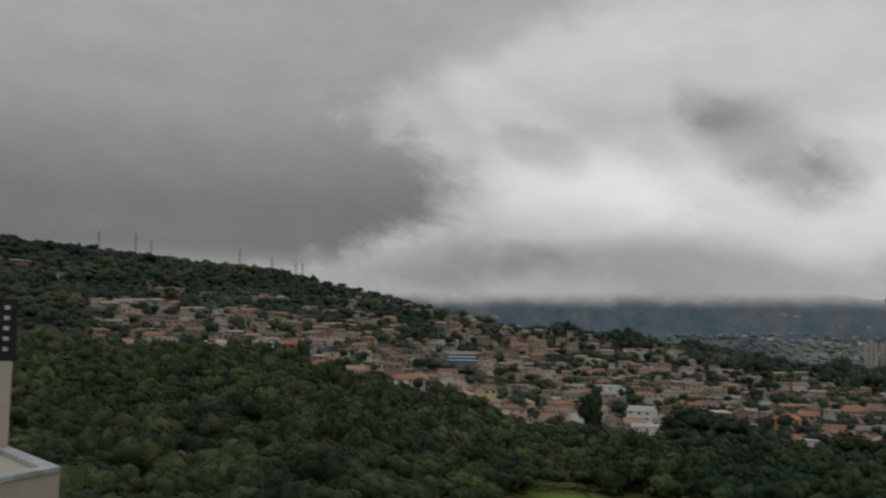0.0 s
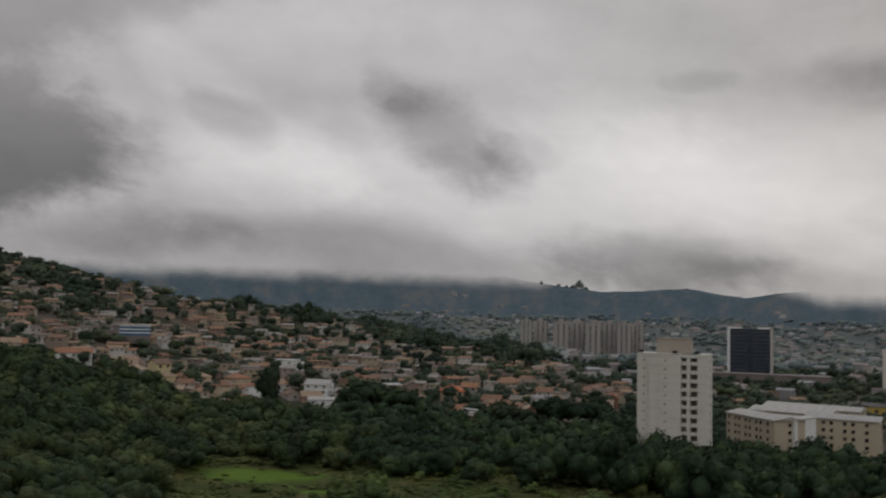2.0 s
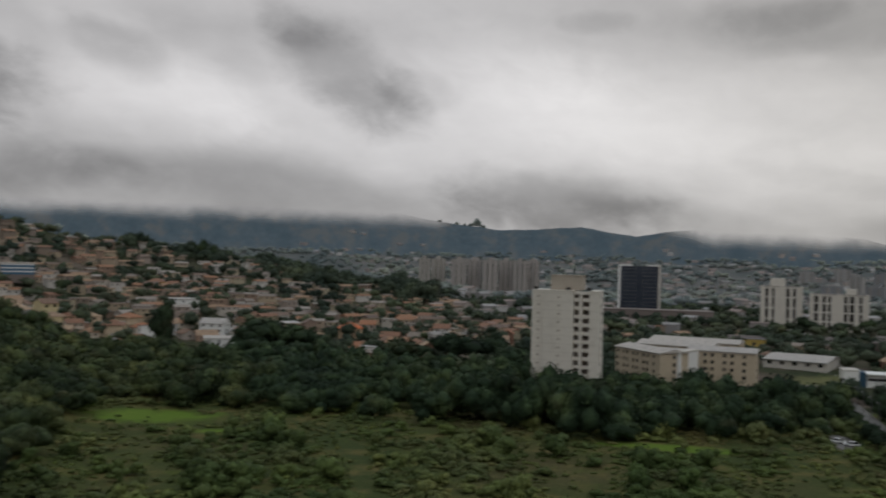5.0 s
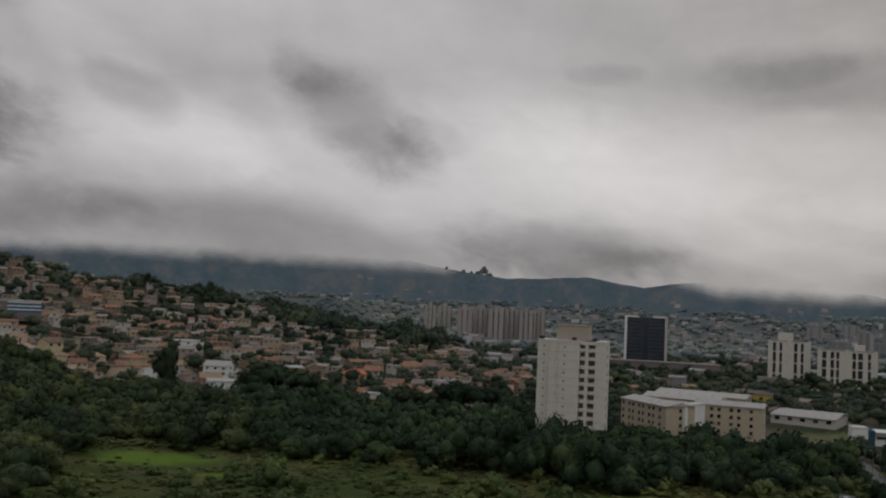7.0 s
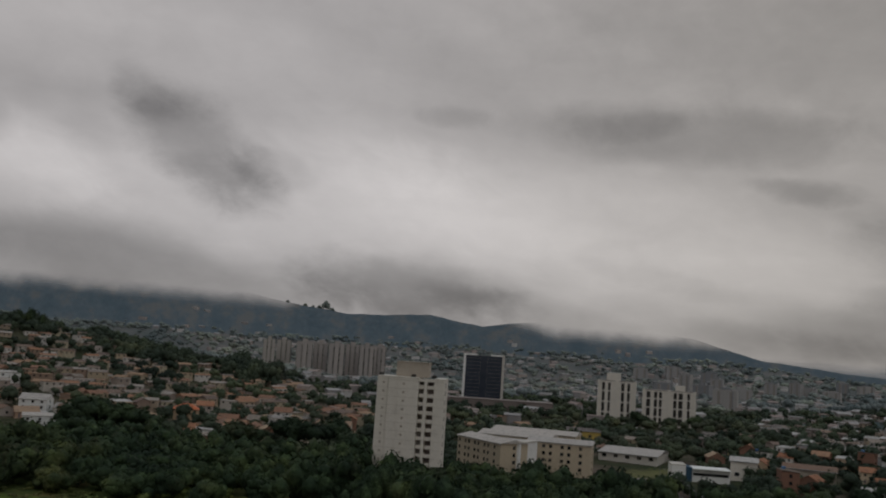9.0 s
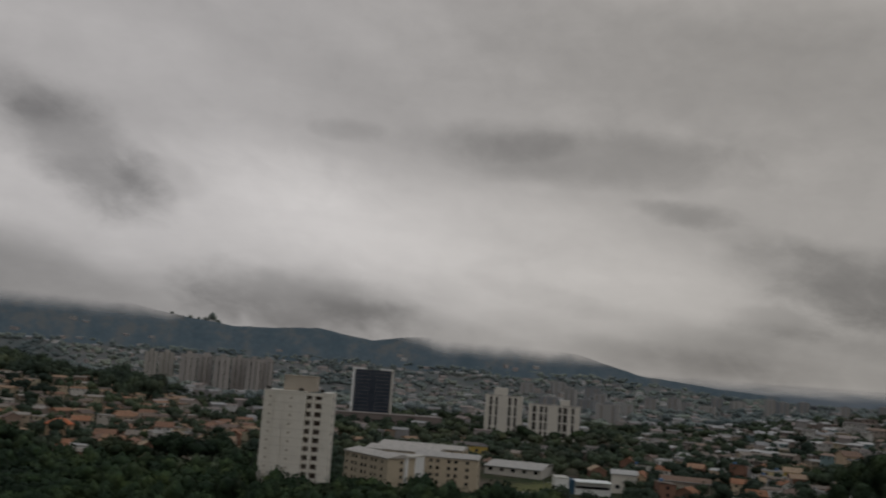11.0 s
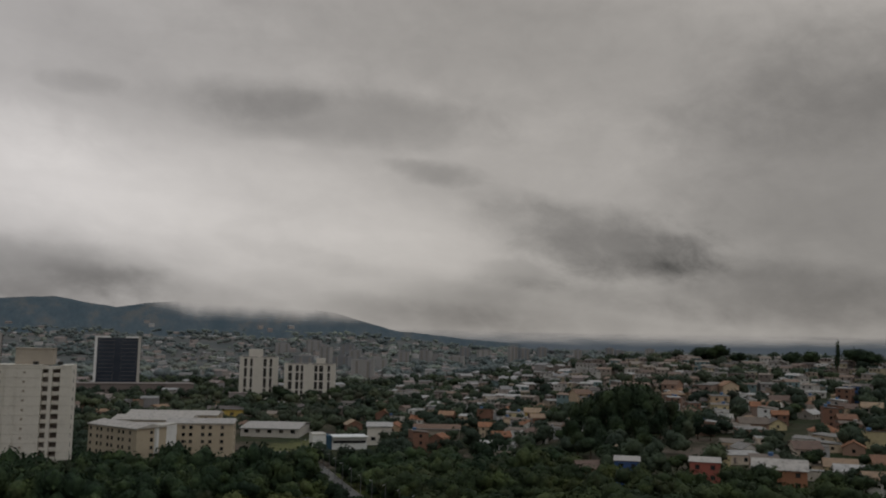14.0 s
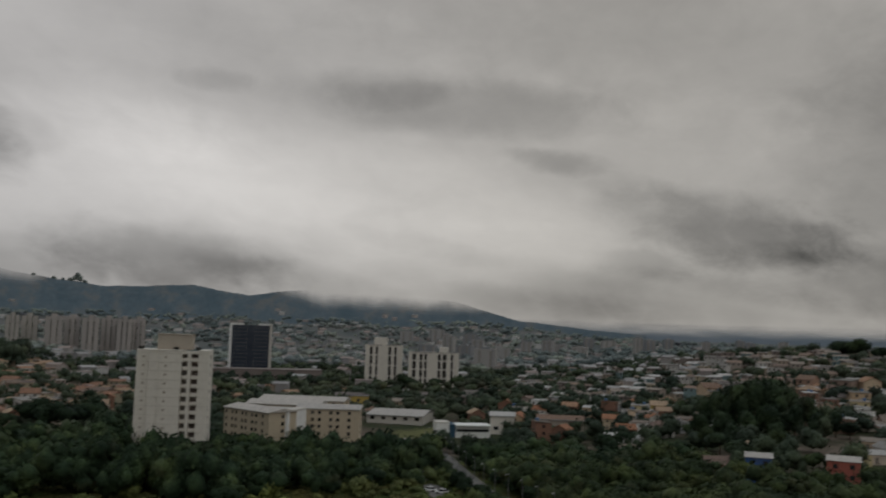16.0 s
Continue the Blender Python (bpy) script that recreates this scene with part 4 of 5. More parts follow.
# ---------------------------------------------------------------- houses
def gable_roof(w, d, z, rise, over=0.5, t=0.18):
    """A pitched roof with thickness and eaves; the ridge runs along x."""
    x, y = w / 2 + over, d / 2 + over
    low = z - rise * over / (d / 2)
    a = [(-x, -y, low), (x, -y, low), (x, 0, z + rise), (-x, 0, z + rise), (x, y, low), (-x, y, low)]
    m = Mesh()
    m.add(a + [(p, q, s + t) for p, q, s in a], [(0, 3, 2, 1), (3, 5, 4, 2), (6, 7, 8, 9), (9, 8, 10, 11), (0, 1, 7, 6), (5, 11, 10, 4), (0, 6, 9, 3), (3, 9, 11, 5), (1, 2, 8, 7), (2, 4, 10, 8)])
    return m.tube([(-x * 0.98, 0, z + rise + t - 0.05, 0.12), (-x * 0.98, 0, z + rise + t + 0.06, 0.12)], 5)


def hip_roof(w, d, z, rise, over=0.5, t=0.15):
    x, y = w / 2 + over, d / 2 + over
    k = max(0.3, w / 2 - d / 2)
    return Mesh().box(-x, -y, z - 0.12, x, y, z + t - 0.12).add([(-x, -y, z + t - 0.12), (x, -y, z + t - 0.12), (x, y, z + t - 0.12), (-x, y, z + t - 0.12), (-k, 0, z + rise), (k, 0, z + rise)],
                                                               [(0, 1, 5, 4), (1, 2, 5), (2, 3, 4, 5), (3, 0, 4)])


def flat_roof(w, d, z, over=0.35):
    x, y = w / 2 + over, d / 2 + over
    m = Mesh().add([(-x, -y, z), (x, -y, z), (x, y, z + 0.7), (-x, y, z + 0.7), (-x, -y, z + 0.12), (x, -y, z + 0.12), (x, y, z + 0.82), (-x, y, z + 0.82)],
                   [(3, 2, 1, 0), (4, 5, 6, 7), (0, 1, 5, 4), (1, 2, 6, 5), (2, 3, 7, 6), (3, 0, 4, 7)])
    return m


def gable_walls(w, d, h, rise, base=-3.0):
    """Walls with gable ends, standing on a plinth let into the slope."""
    m = Mesh().box(-w / 2, -d / 2, base, w / 2, d / 2, h)
    for x in (-w / 2, w / 2):
        m.add([(x - 0.1, -d / 2, h - 0.01), (x + 0.1, -d / 2, h - 0.01), (x + 0.1, d / 2, h - 0.01), (x - 0.1, d / 2, h - 0.01), (x - 0.1, 0, h + rise - 0.02), (x + 0.1, 0, h + rise - 0.02)],
              [(0, 1, 5, 4), (1, 2, 5), (2, 3, 4, 5), (3, 0, 4)])
    return m


DOOR = Mesh().box(-0.45, -0.06, 0, 0.45, 0.05, 2.1).box(-0.52, -0.08, 2.1, 0.52, 0.05, 2.18)


def house(kind, w, d, storeys, label, roof_mat, wall_mat=None, tank=False, annex=False, group="houses of the hillside town"):
    h = 2.9 * storeys
    ob = thing("house", label, "house", group)
    rise = d * 0.27
    wall = wall_mat or WALLS
    if kind == "gable":
        part("wall", gable_walls(w, d, h, rise), wall, ob)
        part("roof", gable_roof(w, d, h, rise), roof_mat, ob)
    elif kind == "hip":
        part("wall", Mesh().box(-w / 2, -d / 2, -3, w / 2, d / 2, h), wall, ob)
        part("roof", hip_roof(w, d, h, rise), roof_mat, ob)
    else:
        part("wall", Mesh().box(-w / 2, -d / 2, -3, w / 2, d / 2, h + 0.1).box(-w / 2, d / 2 - 0.2, h + 0.1, w / 2, d / 2, h + 0.6), wall, ob)
        part("roof", flat_roof(w, d, h + 0.1), roof_mat, ob)
    for s in range(storeys):
        n = 2 if w < 10 else 3
        for i in range(n):
            x = (i + 0.5) * w / n - w / 2
            if s == 0 and i == 0:
                part("door", DOOR, BROWN, ob, at=pose(x, -d / 2 - 0.02, 0.05))
            else:
                opening(ob, x, -d / 2 - 0.02, 1.0 + 2.9 * s, 1.3, 1.2)
        opening(ob, -w / 2 - 0.02, 0, 1.0 + 2.9 * s, 1.2, 1.2, -90)
        opening(ob, w / 2 + 0.02, 0, 1.0 + 2.9 * s, 1.2, 1.2, 90)
    if tank:
        part("water_tank", Mesh().tube([(w * 0.25, d * 0.2, h + 0.5, 0.75), (w * 0.25, d * 0.2, h + 1.7, 0.9), (w * 0.25, d * 0.2, h + 1.85, 0.5)], 10), TANK, ob)
    if annex:
        part("annex", Mesh().box(w / 2 + 0.01, -d / 2 + 1, -3, w / 2 + 3.5, d / 2 - 1, 2.7), wall, ob)
        part("annex_roof", Mesh().box(w / 2 + 0.02, -d / 2 + 0.7, 2.71, w / 2 + 3.9, d / 2 - 0.7, 2.85), SHEET, ob)
    return ob


HOUSES = [
    house("gable", 10, 8, 1, "single-storey plastered house with weathered clay tile roof", TILES, annex=True),
    house("gable", 9, 8, 2, "two-storey plastered house with clay tile gable roof", TILES),
    house("hip", 11, 9, 1, "low house with hipped clay tile roof", TILES),
    house("hip", 10, 9, 2, "two-storey house with hipped clay tile roof", TILES, annex=True),
    house("flat", 9, 8, 2, "two-storey box house with fibre-cement sheet roof and water tank", SHEET, tank=True),
    house("flat", 12, 9, 1, "low house under pale fibre-cement roof sheets", SHEET),
    house("gable", 12, 8, 1, "long low house with grey sheet roof", SHEET),
    house("flat", 8, 7, 3, "narrow three-storey unrendered brick house", SHEET, BRICK, tank=True),
    house("gable", 8, 7, 2, "bare brick two-storey house with clay tile roof", TILES, BRICK),
    house("flat", 8, 8, 2, "white painted box house with sheet roof", SHEET, WHITE),
]
TAKEN = []


def clear_of(p, gap):
    return all((p.x - q[0]) ** 2 + (p.y - q[1]) ** 2 > (gap + q[2]) ** 2 for q in TAKEN)


def settle(ob, az_, r, turn, s=1.0, gap=5.5):
    p = bearing(az_, r, gz(az_, r))
    ob.matrix_basis = pose(*p, 0, 0, turn)
    ob.scale = (s, s, s)
    TAKEN.append((p.x, p.y, gap))
    return ob


# landmarks: building name -> reserved plots (azimuth, distance, radius)
for az_, r, rad in ((28.9, 314, 16), (33.2, 374, 20), (38.2, 388, 22), (36.5, 430, 30), (42.5, 470, 24), (46.7, 435, 18), (43.8, 440, 14), (33.3, 850, 30), (33.5, 835, 30), (41.6, 800, 22), (44.8, 790, 25),
                    (-5.1, 640, 22), (4.8, 625, 15), (6.7, 548, 13), (3.2, 740, 12), (5.2, 505, 12), (7.0, 490, 14), (-7.8, 540, 12), (64.6, 300, 8), (69.6, 290, 9), (73.4, 288, 12), (64.5, 415, 32), (62, 370, 20), (66, 362, 22), (15.1, 540, 11), (16.1, 436, 11), (15.4, 505, 12), (52.8, 440, 18), (49.2, 450, 9)):
    p = bearing(az_, r)
    TAKEN.append((p.x, p.y, rad))

spots = []
for az0, az1, r0, r1, gap, share in ((-27, -14, 525, 770, 13.0, 0.8), (-14, 26, 455, 720, 13.5, 0.70), (-31, -10, 720, 900, 30, 0.35), (26, 50, 450, 700, 24, 0.40), (50, 62, 360, 800, 14, 0.66), (62, 84, 272, 400, 14, 0.85), (62, 84, 400, 760, 13, 0.74)):
    for a, r in scatter(az0, az1, r0, r1, gap):
        if r > float(town_share(a, 0)) + 8 and rng.uniform() < share:
            spots.append((a, r))
spots.sort(key=lambda s: s[1])
near_spots, far_spots = [], []
for a, r in spots:
    (near_spots if len(near_spots) < 430 else far_spots).append((a, r))
used = set()
for a, r in near_spots:
    p = bearing(a, r)
    if not clear_of(p, 4.5):
        continue
    bias = 0.62 if a < 26 else 0.3
    i = int(rng.choice([0, 0, 1, 2, 2, 3, 8])) if rng.uniform() < bias else int(rng.choice([4, 4, 5, 5, 5, 6, 6, 6, 7, 9]))
    i = int(rng.choice([4, 5, 5, 6, 6, 8])) if i in (7, 9) and a > 60 and r < 420 else i
    turn = -a + rng.choice([0, 0, 90, 180]) + rng.uniform(-25, 25)
    ob = HOUSES[i] if i not in used else copy_thing(HOUSES[i], pose(0, 0, 0))
    used.add(i)
    settle(ob, a, r, turn, rng.uniform(0.85, 1.25) * (0.86 if a > 50 else 1.0), 4.5)


def far_houses(places, name, label, size=1.0, mats=()):
    """Many far small houses in one piece: a walled box and a pitched roof each."""
    V, F, M, k = [], [], [], 0
    box = np.array([(-1, -1, -1), (1, -1, -1), (1, 1, -1), (-1, 1, -1), (-1, -1, 1), (1, -1, 1), (1, 1, 1), (-1, 1, 1)], float)
    quads = [(4, 5, 6, 7), (0, 1, 5, 4), (1, 2, 6, 5), (2, 3, 7, 6), (3, 0, 4, 7)]
    for a, r in places:
        p = bearing(a, r)
        w, d, h = rng.uniform(4, 6.5) * size, rng.uniform(3.5, 5) * size, rng.choice([3.0, 3.2, 5.8, 6.2]) * (0.6 + 0.4 * size)
        z = float(ground_z(p.x, p.y))
        if r > 2200:
            z = max(z, float(slope_z(np.array([a]), np.array([(r - 2200) / 1300]), 2200, 3500, CREST_LINE, 1.6, 0.7)[2][0]))
        t = radians(-a + rng.uniform(-40, 40))
        c, s = math.cos(t), math.sin(t)
        turn = np.array([[c, s, 0], [-s, c, 0], [0, 0, 1]])
        b = box * (w, d, (h + 3) / 2) + (0, 0, (h + 3) / 2 - 3)
        rise = d * rng.choice([0.08, 0.3, 0.4])
        x, y = w + 0.4, d + 0.4
        roof = np.array([(-x, -y, h), (x, -y, h), (x, y, h), (-x, y, h), (-x, 0, h + rise), (x, 0, h + rise)])
        V += [b @ turn + (p.x, p.y, z), roof @ turn + (p.x, p.y, z)]
        F += [[i + k for i in q] for q in quads]
        M += [0] * 5
        k += 8
        F += [[k, k + 1, k + 5, k + 4], [k + 2, k + 3, k + 4, k + 5], [k + 1, k + 2, k + 5, k + 5], [k + 3, k, k + 4, k + 4], [k, k + 3, k + 2, k + 1]]
        M += [1] * 5
        k += 6
        n = 2 if w < 5 * size else 3
        for i in range(n):
            wx, wz = (i + 0.5) * 2 * w / n - w, h - 1.9
            q = np.array([(wx - 0.6, -d - 0.05, wz), (wx + 0.6, -d - 0.05, wz), (wx + 0.6, -d - 0.05, wz + 1.2), (wx - 0.6, -d - 0.05, wz + 1.2)])
            V.append(q @ turn + (p.x, p.y, z))
            F.append([k, k + 1, k + 2, k + 3])
            M.append(2)
            k += 4
    me = bpy.data.meshes.new(name)
    me.from_pydata(np.concatenate(V).tolist(), [], [tuple(dict.fromkeys(q)) for q in F])
    for m in mats or (FAR_WALLS, FAR_ROOF, DARK):
        me.materials.append(m)
    me.polygons.foreach_set("material_index", M)
    me.update()
    return tagged(new(name, me), label, "houses", kind="stuff")


def cottage(kind, w, d, storeys, label, roof_mat, wall_mat=None):
    """A small far house: walls, roof and two windows."""
    ob = thing("house", label, "house", "houses higher up the slope")
    h = 2.9 * storeys
    wall = wall_mat or WALLS
    part("wall", gable_walls(w, d, h, d * 0.27) if kind == "gable" else Mesh().box(-w / 2, -d / 2, -3, w / 2, d / 2, h + 0.1).box(-w / 2, d / 2 - 0.2, h + 0.1, w / 2, d / 2, h + 0.6), wall, ob)
    part("roof", gable_roof(w, d, h, d * 0.27) if kind == "gable" else hip_roof(w, d, h, d * 0.27) if kind == "hip" else flat_roof(w, d, h + 0.1), roof_mat, ob)
    for x in (-w / 4, w / 4):
        opening(ob, x, -d / 2 - 0.02, h - 1.9, 1.4, 1.2)
    return ob


COTTAGES = [
    cottage("gable", 10, 8, 1, "small plastered house with clay tile roof on the slope", TILES), cottage("gable", 9, 8, 2, "two-storey plastered house high on the slope", TILES),
    cottage("flat", 10, 8, 2, "box house with grey sheet roof on the slope", SHEET), cottage("hip", 11, 9, 1, "low house with hipped tile roof on the slope", TILES),
    cottage("flat", 11, 8, 1, "low sheet-roofed house on the slope", SHEET), cottage("flat", 8, 8, 2, "white box house high on the slope", SHEET, WHITE),
]
more = [(a, r) for a, r in far_spots if clear_of(bearing(a, r), 4.5)]
for az0, az1, r0, r1, gap, share in ((-12, 7, 720, 980, 15, 0.4), (6, 22, 720, 985, 14, 0.42), (62, 86, 700, 800, 15, 0.6), (50, 62, 700, 1000, 19, 0.45)):
    more += [(a, r) for a, r in scatter(az0, az1, r0, r1, gap) if rng.uniform() < share and clear_of(bearing(a, r), 4.5)]
for a, r, wide in HAMLETS:
    more += [(a + rng.uniform(-1, 1) * wide / 15, r + rng.uniform(-0.8, 0.8) * wide) for k in range(wide // 2)]
more.sort(key=lambda s: s[1])
begun = set()
for k, (a, r) in enumerate(more[:30]):
    i = k if k < 6 else int(rng.choice([0, 0, 1, 1, 2, 3, 3, 4, 5]))
    ob = copy_thing(COTTAGES[i], pose(0, 0, 0)) if i in begun else COTTAGES[i]
    begun.add(i)
    settle(ob, a, r, -a + rng.choice([0, 0, 90]) + rng.uniform(-35, 35), rng.uniform(0.85, 1.2), 4.5)
more = more[30:]
far_houses([q for q in more if q[0] < 40], "hillside_houses", "crowded small plastered houses with clay and sheet roofs")
far_houses([q for q in more if q[0] >= 40], "crowded_houses", "crowded grey and brown houses with weathered sheet roofs", 0.85, (SLOPE_WALLS, SLOPE_ROOF, DARK))
dist = []
for az0, az1, r0, r1, gap, share in ((22, 62, 700, 1400, 25, 0.42), (16, 80, 1400, 2300, 34, 0.45)):
    dist += [(a, r) for a, r in scatter(az0, az1, r0, r1, gap) if rng.uniform() < share * (0.6 + 0.5 * clump(a, r / 3, 0.6, 5.0)) + 0.1 and clear_of(bearing(a, r), 5)]
dist += [(a, r) for a, r in scatter(12, 48, 2230, 2900, 42) if rng.uniform() < 0.16 + 0.5 * clump(a, r / 3, 0.8, 2.0) - (r - 2230) / 900]
# haze-pale walls and roofs, windows paled to grey with them
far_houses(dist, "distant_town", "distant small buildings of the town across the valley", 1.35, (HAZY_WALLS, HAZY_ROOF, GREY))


# ---------------------------------------------------------------- landmark buildings
def stand(ob, az_, r, turn=None, z=None):
    p = bearing(az_, r, gz(az_, r) if z is None else z)
    ob.matrix_basis = pose(*p, 0, 0, -az_ if turn is None else turn)
    return ob


def residential_tower():
    """Beige apartment tower: plain ribbed flank, recessed stack of balconies, plant room on the roof."""
    H, S = 41.0, 2.86
    ob = thing("apartment_tower", "pale beige apartment tower with recessed balconies and rooftop plant room", "building")
    for x0, x1, y0 in ((-11.6, -7.6, -5.4), (-7.55, -4.2, -6.4), (-4.15, 2.85, -7.0), (8.1, 11.6, -6.6)):
        part("wall", Mesh().box(x0, y0, -2, x1, 8, H).box(x0 - 0.02, y0 - 0.12, H, x1 + 0.02, 8.1, H + 0.25), BEIGE, ob)
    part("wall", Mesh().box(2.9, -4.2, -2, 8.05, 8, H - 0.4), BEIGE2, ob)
    part("pier", Mesh().box(4.65, -6.3, -2, 5.75, -4.25, H), BEIGE, ob)
    part("lintel", Mesh().box(2.9, -6.2, H - 1.0, 4.62, -4.25, H - 0.02), BEIGE, ob)
    part("lintel", Mesh().box(5.78, -6.2, H - 1.0, 8.05, -4.25, H - 0.02), BEIGE, ob)
    part("plant_room", Mesh().box(-5.6, -3, H + 0.26, 5.4, 6, H + 5.2).box(-5.8, -3.2, H + 5.2, 5.6, 6.2, H + 5.45), BEIGE2, ob)
    for x in (-10.8, 0.5, 7.5):
        part("roof_vent", Mesh().box(x - 0.8, -2.5 - (0.9 if x == 0.5 else 0), H + 0.26, x + 0.8, -2.2, H + 1.2), DARK, ob)
    n = int(H / S)
    sets = []
    for half in (0.84, 1.12):
        sets.append((Mesh().box(-half, -0.06, 0, half, 0.06, 1.0).data("balcony_rail", BEIGE), Mesh().box(-half, 0, -0.12, half, 1.5, 0.12).data("balcony_slab", BEIGE)))
    for s in range(n):
        z = s * S + 0.6
        for x, wide, (rail, slab) in ((3.76, 1.2, sets[0]), (6.91, 1.7, sets[1])):
            opening(ob, x, -4.22, z + 0.1, wide, 2.1, name="balcony_door", mat=BROWN if wide > 1.5 else GREY)
            b = part("balcony", slab, None, ob, at=pose(x, -5.75, z - 0.1))
            part("balcony_rail", rail, None, b, at=pose(0, 0.06, 0.1))
        for x, y in ((-9.4, -5.4), (-2.2, -7.0)):
            opening(ob, x, y - 0.02, z + 0.9, 0.7, 0.6, mat=BEIGE2)
        # floor bands in the darkened beige, drawing a shade line at each storey
        for x0, x1, y in ((-11.55, -7.62, -5.4), (-7.5, -4.22, -6.4), (-4.1, 2.8, -7.0), (8.15, 11.55, -6.6)):
            part("string_course", Mesh().box(x0, y - 0.07, z + 2.3, x1, y - 0.005, z + 2.44), BEIGE3, ob)
        opening(ob, 11.62, -1.5, z + 0.8, 1.2, 1.2, 90)
        opening(ob, -11.62, -1.0, z + 0.8, 1.2, 1.2, -90)
    return ob


stand(residential_tower(), 28.85, 315, -28.85 - 7)


def glass_tower(az_, r):
    ob = thing("office_tower", "dark blue glass office tower framed by white fins", "building")
    H, w, d = 51.0, 37.0, 24.0
    part("core", Mesh().box(-w / 2, 0.4, -3, w / 2, d, H - 1.5), GREY, ob)
    part("curtain_wall", Mesh().box(-w / 2 + 1.5, 0, 8, -3.2, 0.39, H - 1.6), CURTAIN, ob)
    part("curtain_wall", Mesh().box(3.2, 0, 8, w / 2 - 1.5, 0.39, H - 1.6), CURTAIN, ob)
    part("curtain_wall", Mesh().box(-3.1, 0.2, 8, 3.1, 0.39, H - 1.6), CURTAIN, ob)
    part("fin", Mesh().box(-w / 2 - 0.8, -0.8, 8, -w / 2 + 1.45, d, H), WHITE, ob)
    part("fin", Mesh().box(w / 2 - 1.45, -0.8, -3, w / 2 + 0.8, d, H), PALE, ob)
    part("cornice", Mesh().box(-w / 2 + 1.46, -0.8, H - 1.5, -6.2, 2, H), WHITE, ob)
    part("cornice", Mesh().box(6.2, -0.8, H - 1.5, w / 2 - 1.46, 2, H), WHITE, ob)
    for s in range(12):
        z = 9.5 + s * 3.4
        part("floor_band", Mesh().box(-w / 2 + 1.5, -0.05, z, -3.2, -0.002, z + 0.25), STEEL, ob)
        part("floor_band", Mesh().box(3.2, -0.05, z, w / 2 - 1.5, -0.002, z + 0.25), STEEL, ob)
    for i in range(9):
        opening(ob, w / 2 + 0.82, 4 + (i % 3) * 7, 10 + (i // 3) * 12, 2.0, 1.6, 90)
    return stand(ob, az_, r)


glass_tower(33.25, 850)
podium = thing("long_building", "long low brown commercial block with a flat roof", "building")
part("wall", Mesh().box(-34, 0, -4, 62, 26, 10.5), BROWN, podium)
part("roof", Mesh().box(-34.4, -0.4, 10.51, 62.4, 26.4, 11.0), BROWN, podium)
for i in range(22):
    opening(podium, -31 + i * 4.2, -0.02, 4.5, 2.2, 1.6, mat=DARK)
stand(podium, 33.3, 800)


def white_slab(w, d, H, bays, label, steps_=()):
    ob = thing("apartment_block", label, "building", "white apartment blocks in the valley")
    part("wall", Mesh().box(-w / 2, 0, -3, w / 2, d, H), BEIGE, ob)
    part("roof", Mesh().box(-w / 2 - 0.3, -0.3, H + 0.01, w / 2 + 0.3, d + 0.3, H + 0.5), GREY, ob)
    for x0, x1, h in steps_:
        part("stair_tower", Mesh().box(x0, 2, H + 0.51, x1, d - 2, H + h), BEIGE, ob)
    for x, bw in bays:
        part("window_bay", Mesh().box(x - bw / 2, -0.04, 2, x + bw / 2, 0.03, H - 1.2), DARK, ob)
        for s in range(3):
            z = H * (s + 1) / 4
            part("spandrel", Mesh().box(x - bw / 2, -0.1, z, x + bw / 2, -0.045, z + 1.0), BEIGE, ob)
    for x0, x1 in [(-w / 2, -w / 2 + 2.2), (w / 2 - 2.2, w / 2), (-1.5, 1.5)]:
        part("pier", Mesh().box(x0, -0.9, -3, x1, -0.05, H + 0.8), BEIGE, ob)
    return ob


stand(white_slab(33, 16, 36, [(-11.5, 2.4), (-6.5, 2.0), (5.0, 2.6), (10, 2.2)], "white apartment block with dark vertical window bays", [(-9, 3, 7)]), 41.6, 800)
stand(white_slab(44, 16, 30, [(-17, 3.2), (-11, 2.6), (-7, 2.2), (5, 2.6), (9.5, 3.4), (16, 2.2)], "long white apartment block with dark vertical window bays", [(5, 13, 5)]), 44.75, 790)


def flats(L, d, H, cols, rows, name_label, ends=True):
    ob = thing("apartment_block", name_label, "building", "tan walk-up apartment blocks")
    part("wall", Mesh().box(0, 0, -3, L, d, H), TAN, ob)
    part("roof", Mesh().add([(-0.6, -0.6, H + 0.01), (L + 0.6, -0.6, H + 0.01), (L + 0.6, d + 0.6, H + 0.01), (-0.6, d + 0.6, H + 0.01), (-0.6, d / 2, H + 1.5), (L + 0.6, d / 2, H + 1.5)],
                            [(0, 1, 5, 4), (1, 2, 5), (2, 3, 4, 5), (3, 0, 4), (3, 2, 1, 0)]), PALE_SHEET, ob)
    part("eave", Mesh().box(-0.3, -0.3, H - 0.5, L + 0.3, -0.02, H), PALE, ob)
    for s in range(rows):
        for i in range(cols):
            x = 1.8 + (i + 0.25 * (i % 2)) * (L - 3.2) / cols
            opening(ob, x, -0.02, H - 2.2 - s * 2.8, 1.25, 1.2)
        if ends:
            opening(ob, L + 0.02, d * 0.5, H - 2.2 - s * 2.8, 1.2, 1.2, 90)
    return ob


def along(az0, r0, az1, r1, z):
    """A pose whose x runs from the first bearing to the second."""
    a, b = bearing(az0, r0), bearing(az1, r1)
    return pose(a.x, a.y, z, 0, 0, math.degrees(math.atan2(b.y - a.y, b.x - a.x))), (b - a).length


m, L = along(31.9, 383, 34.6, 356, 2.5)
wing = flats(L, 13, 14.0, 8, 4, "four-storey tan apartment block with rows of small windows")
wing.matrix_basis = m
m, L = along(36.3, 380, 40.2, 377, 2.5)
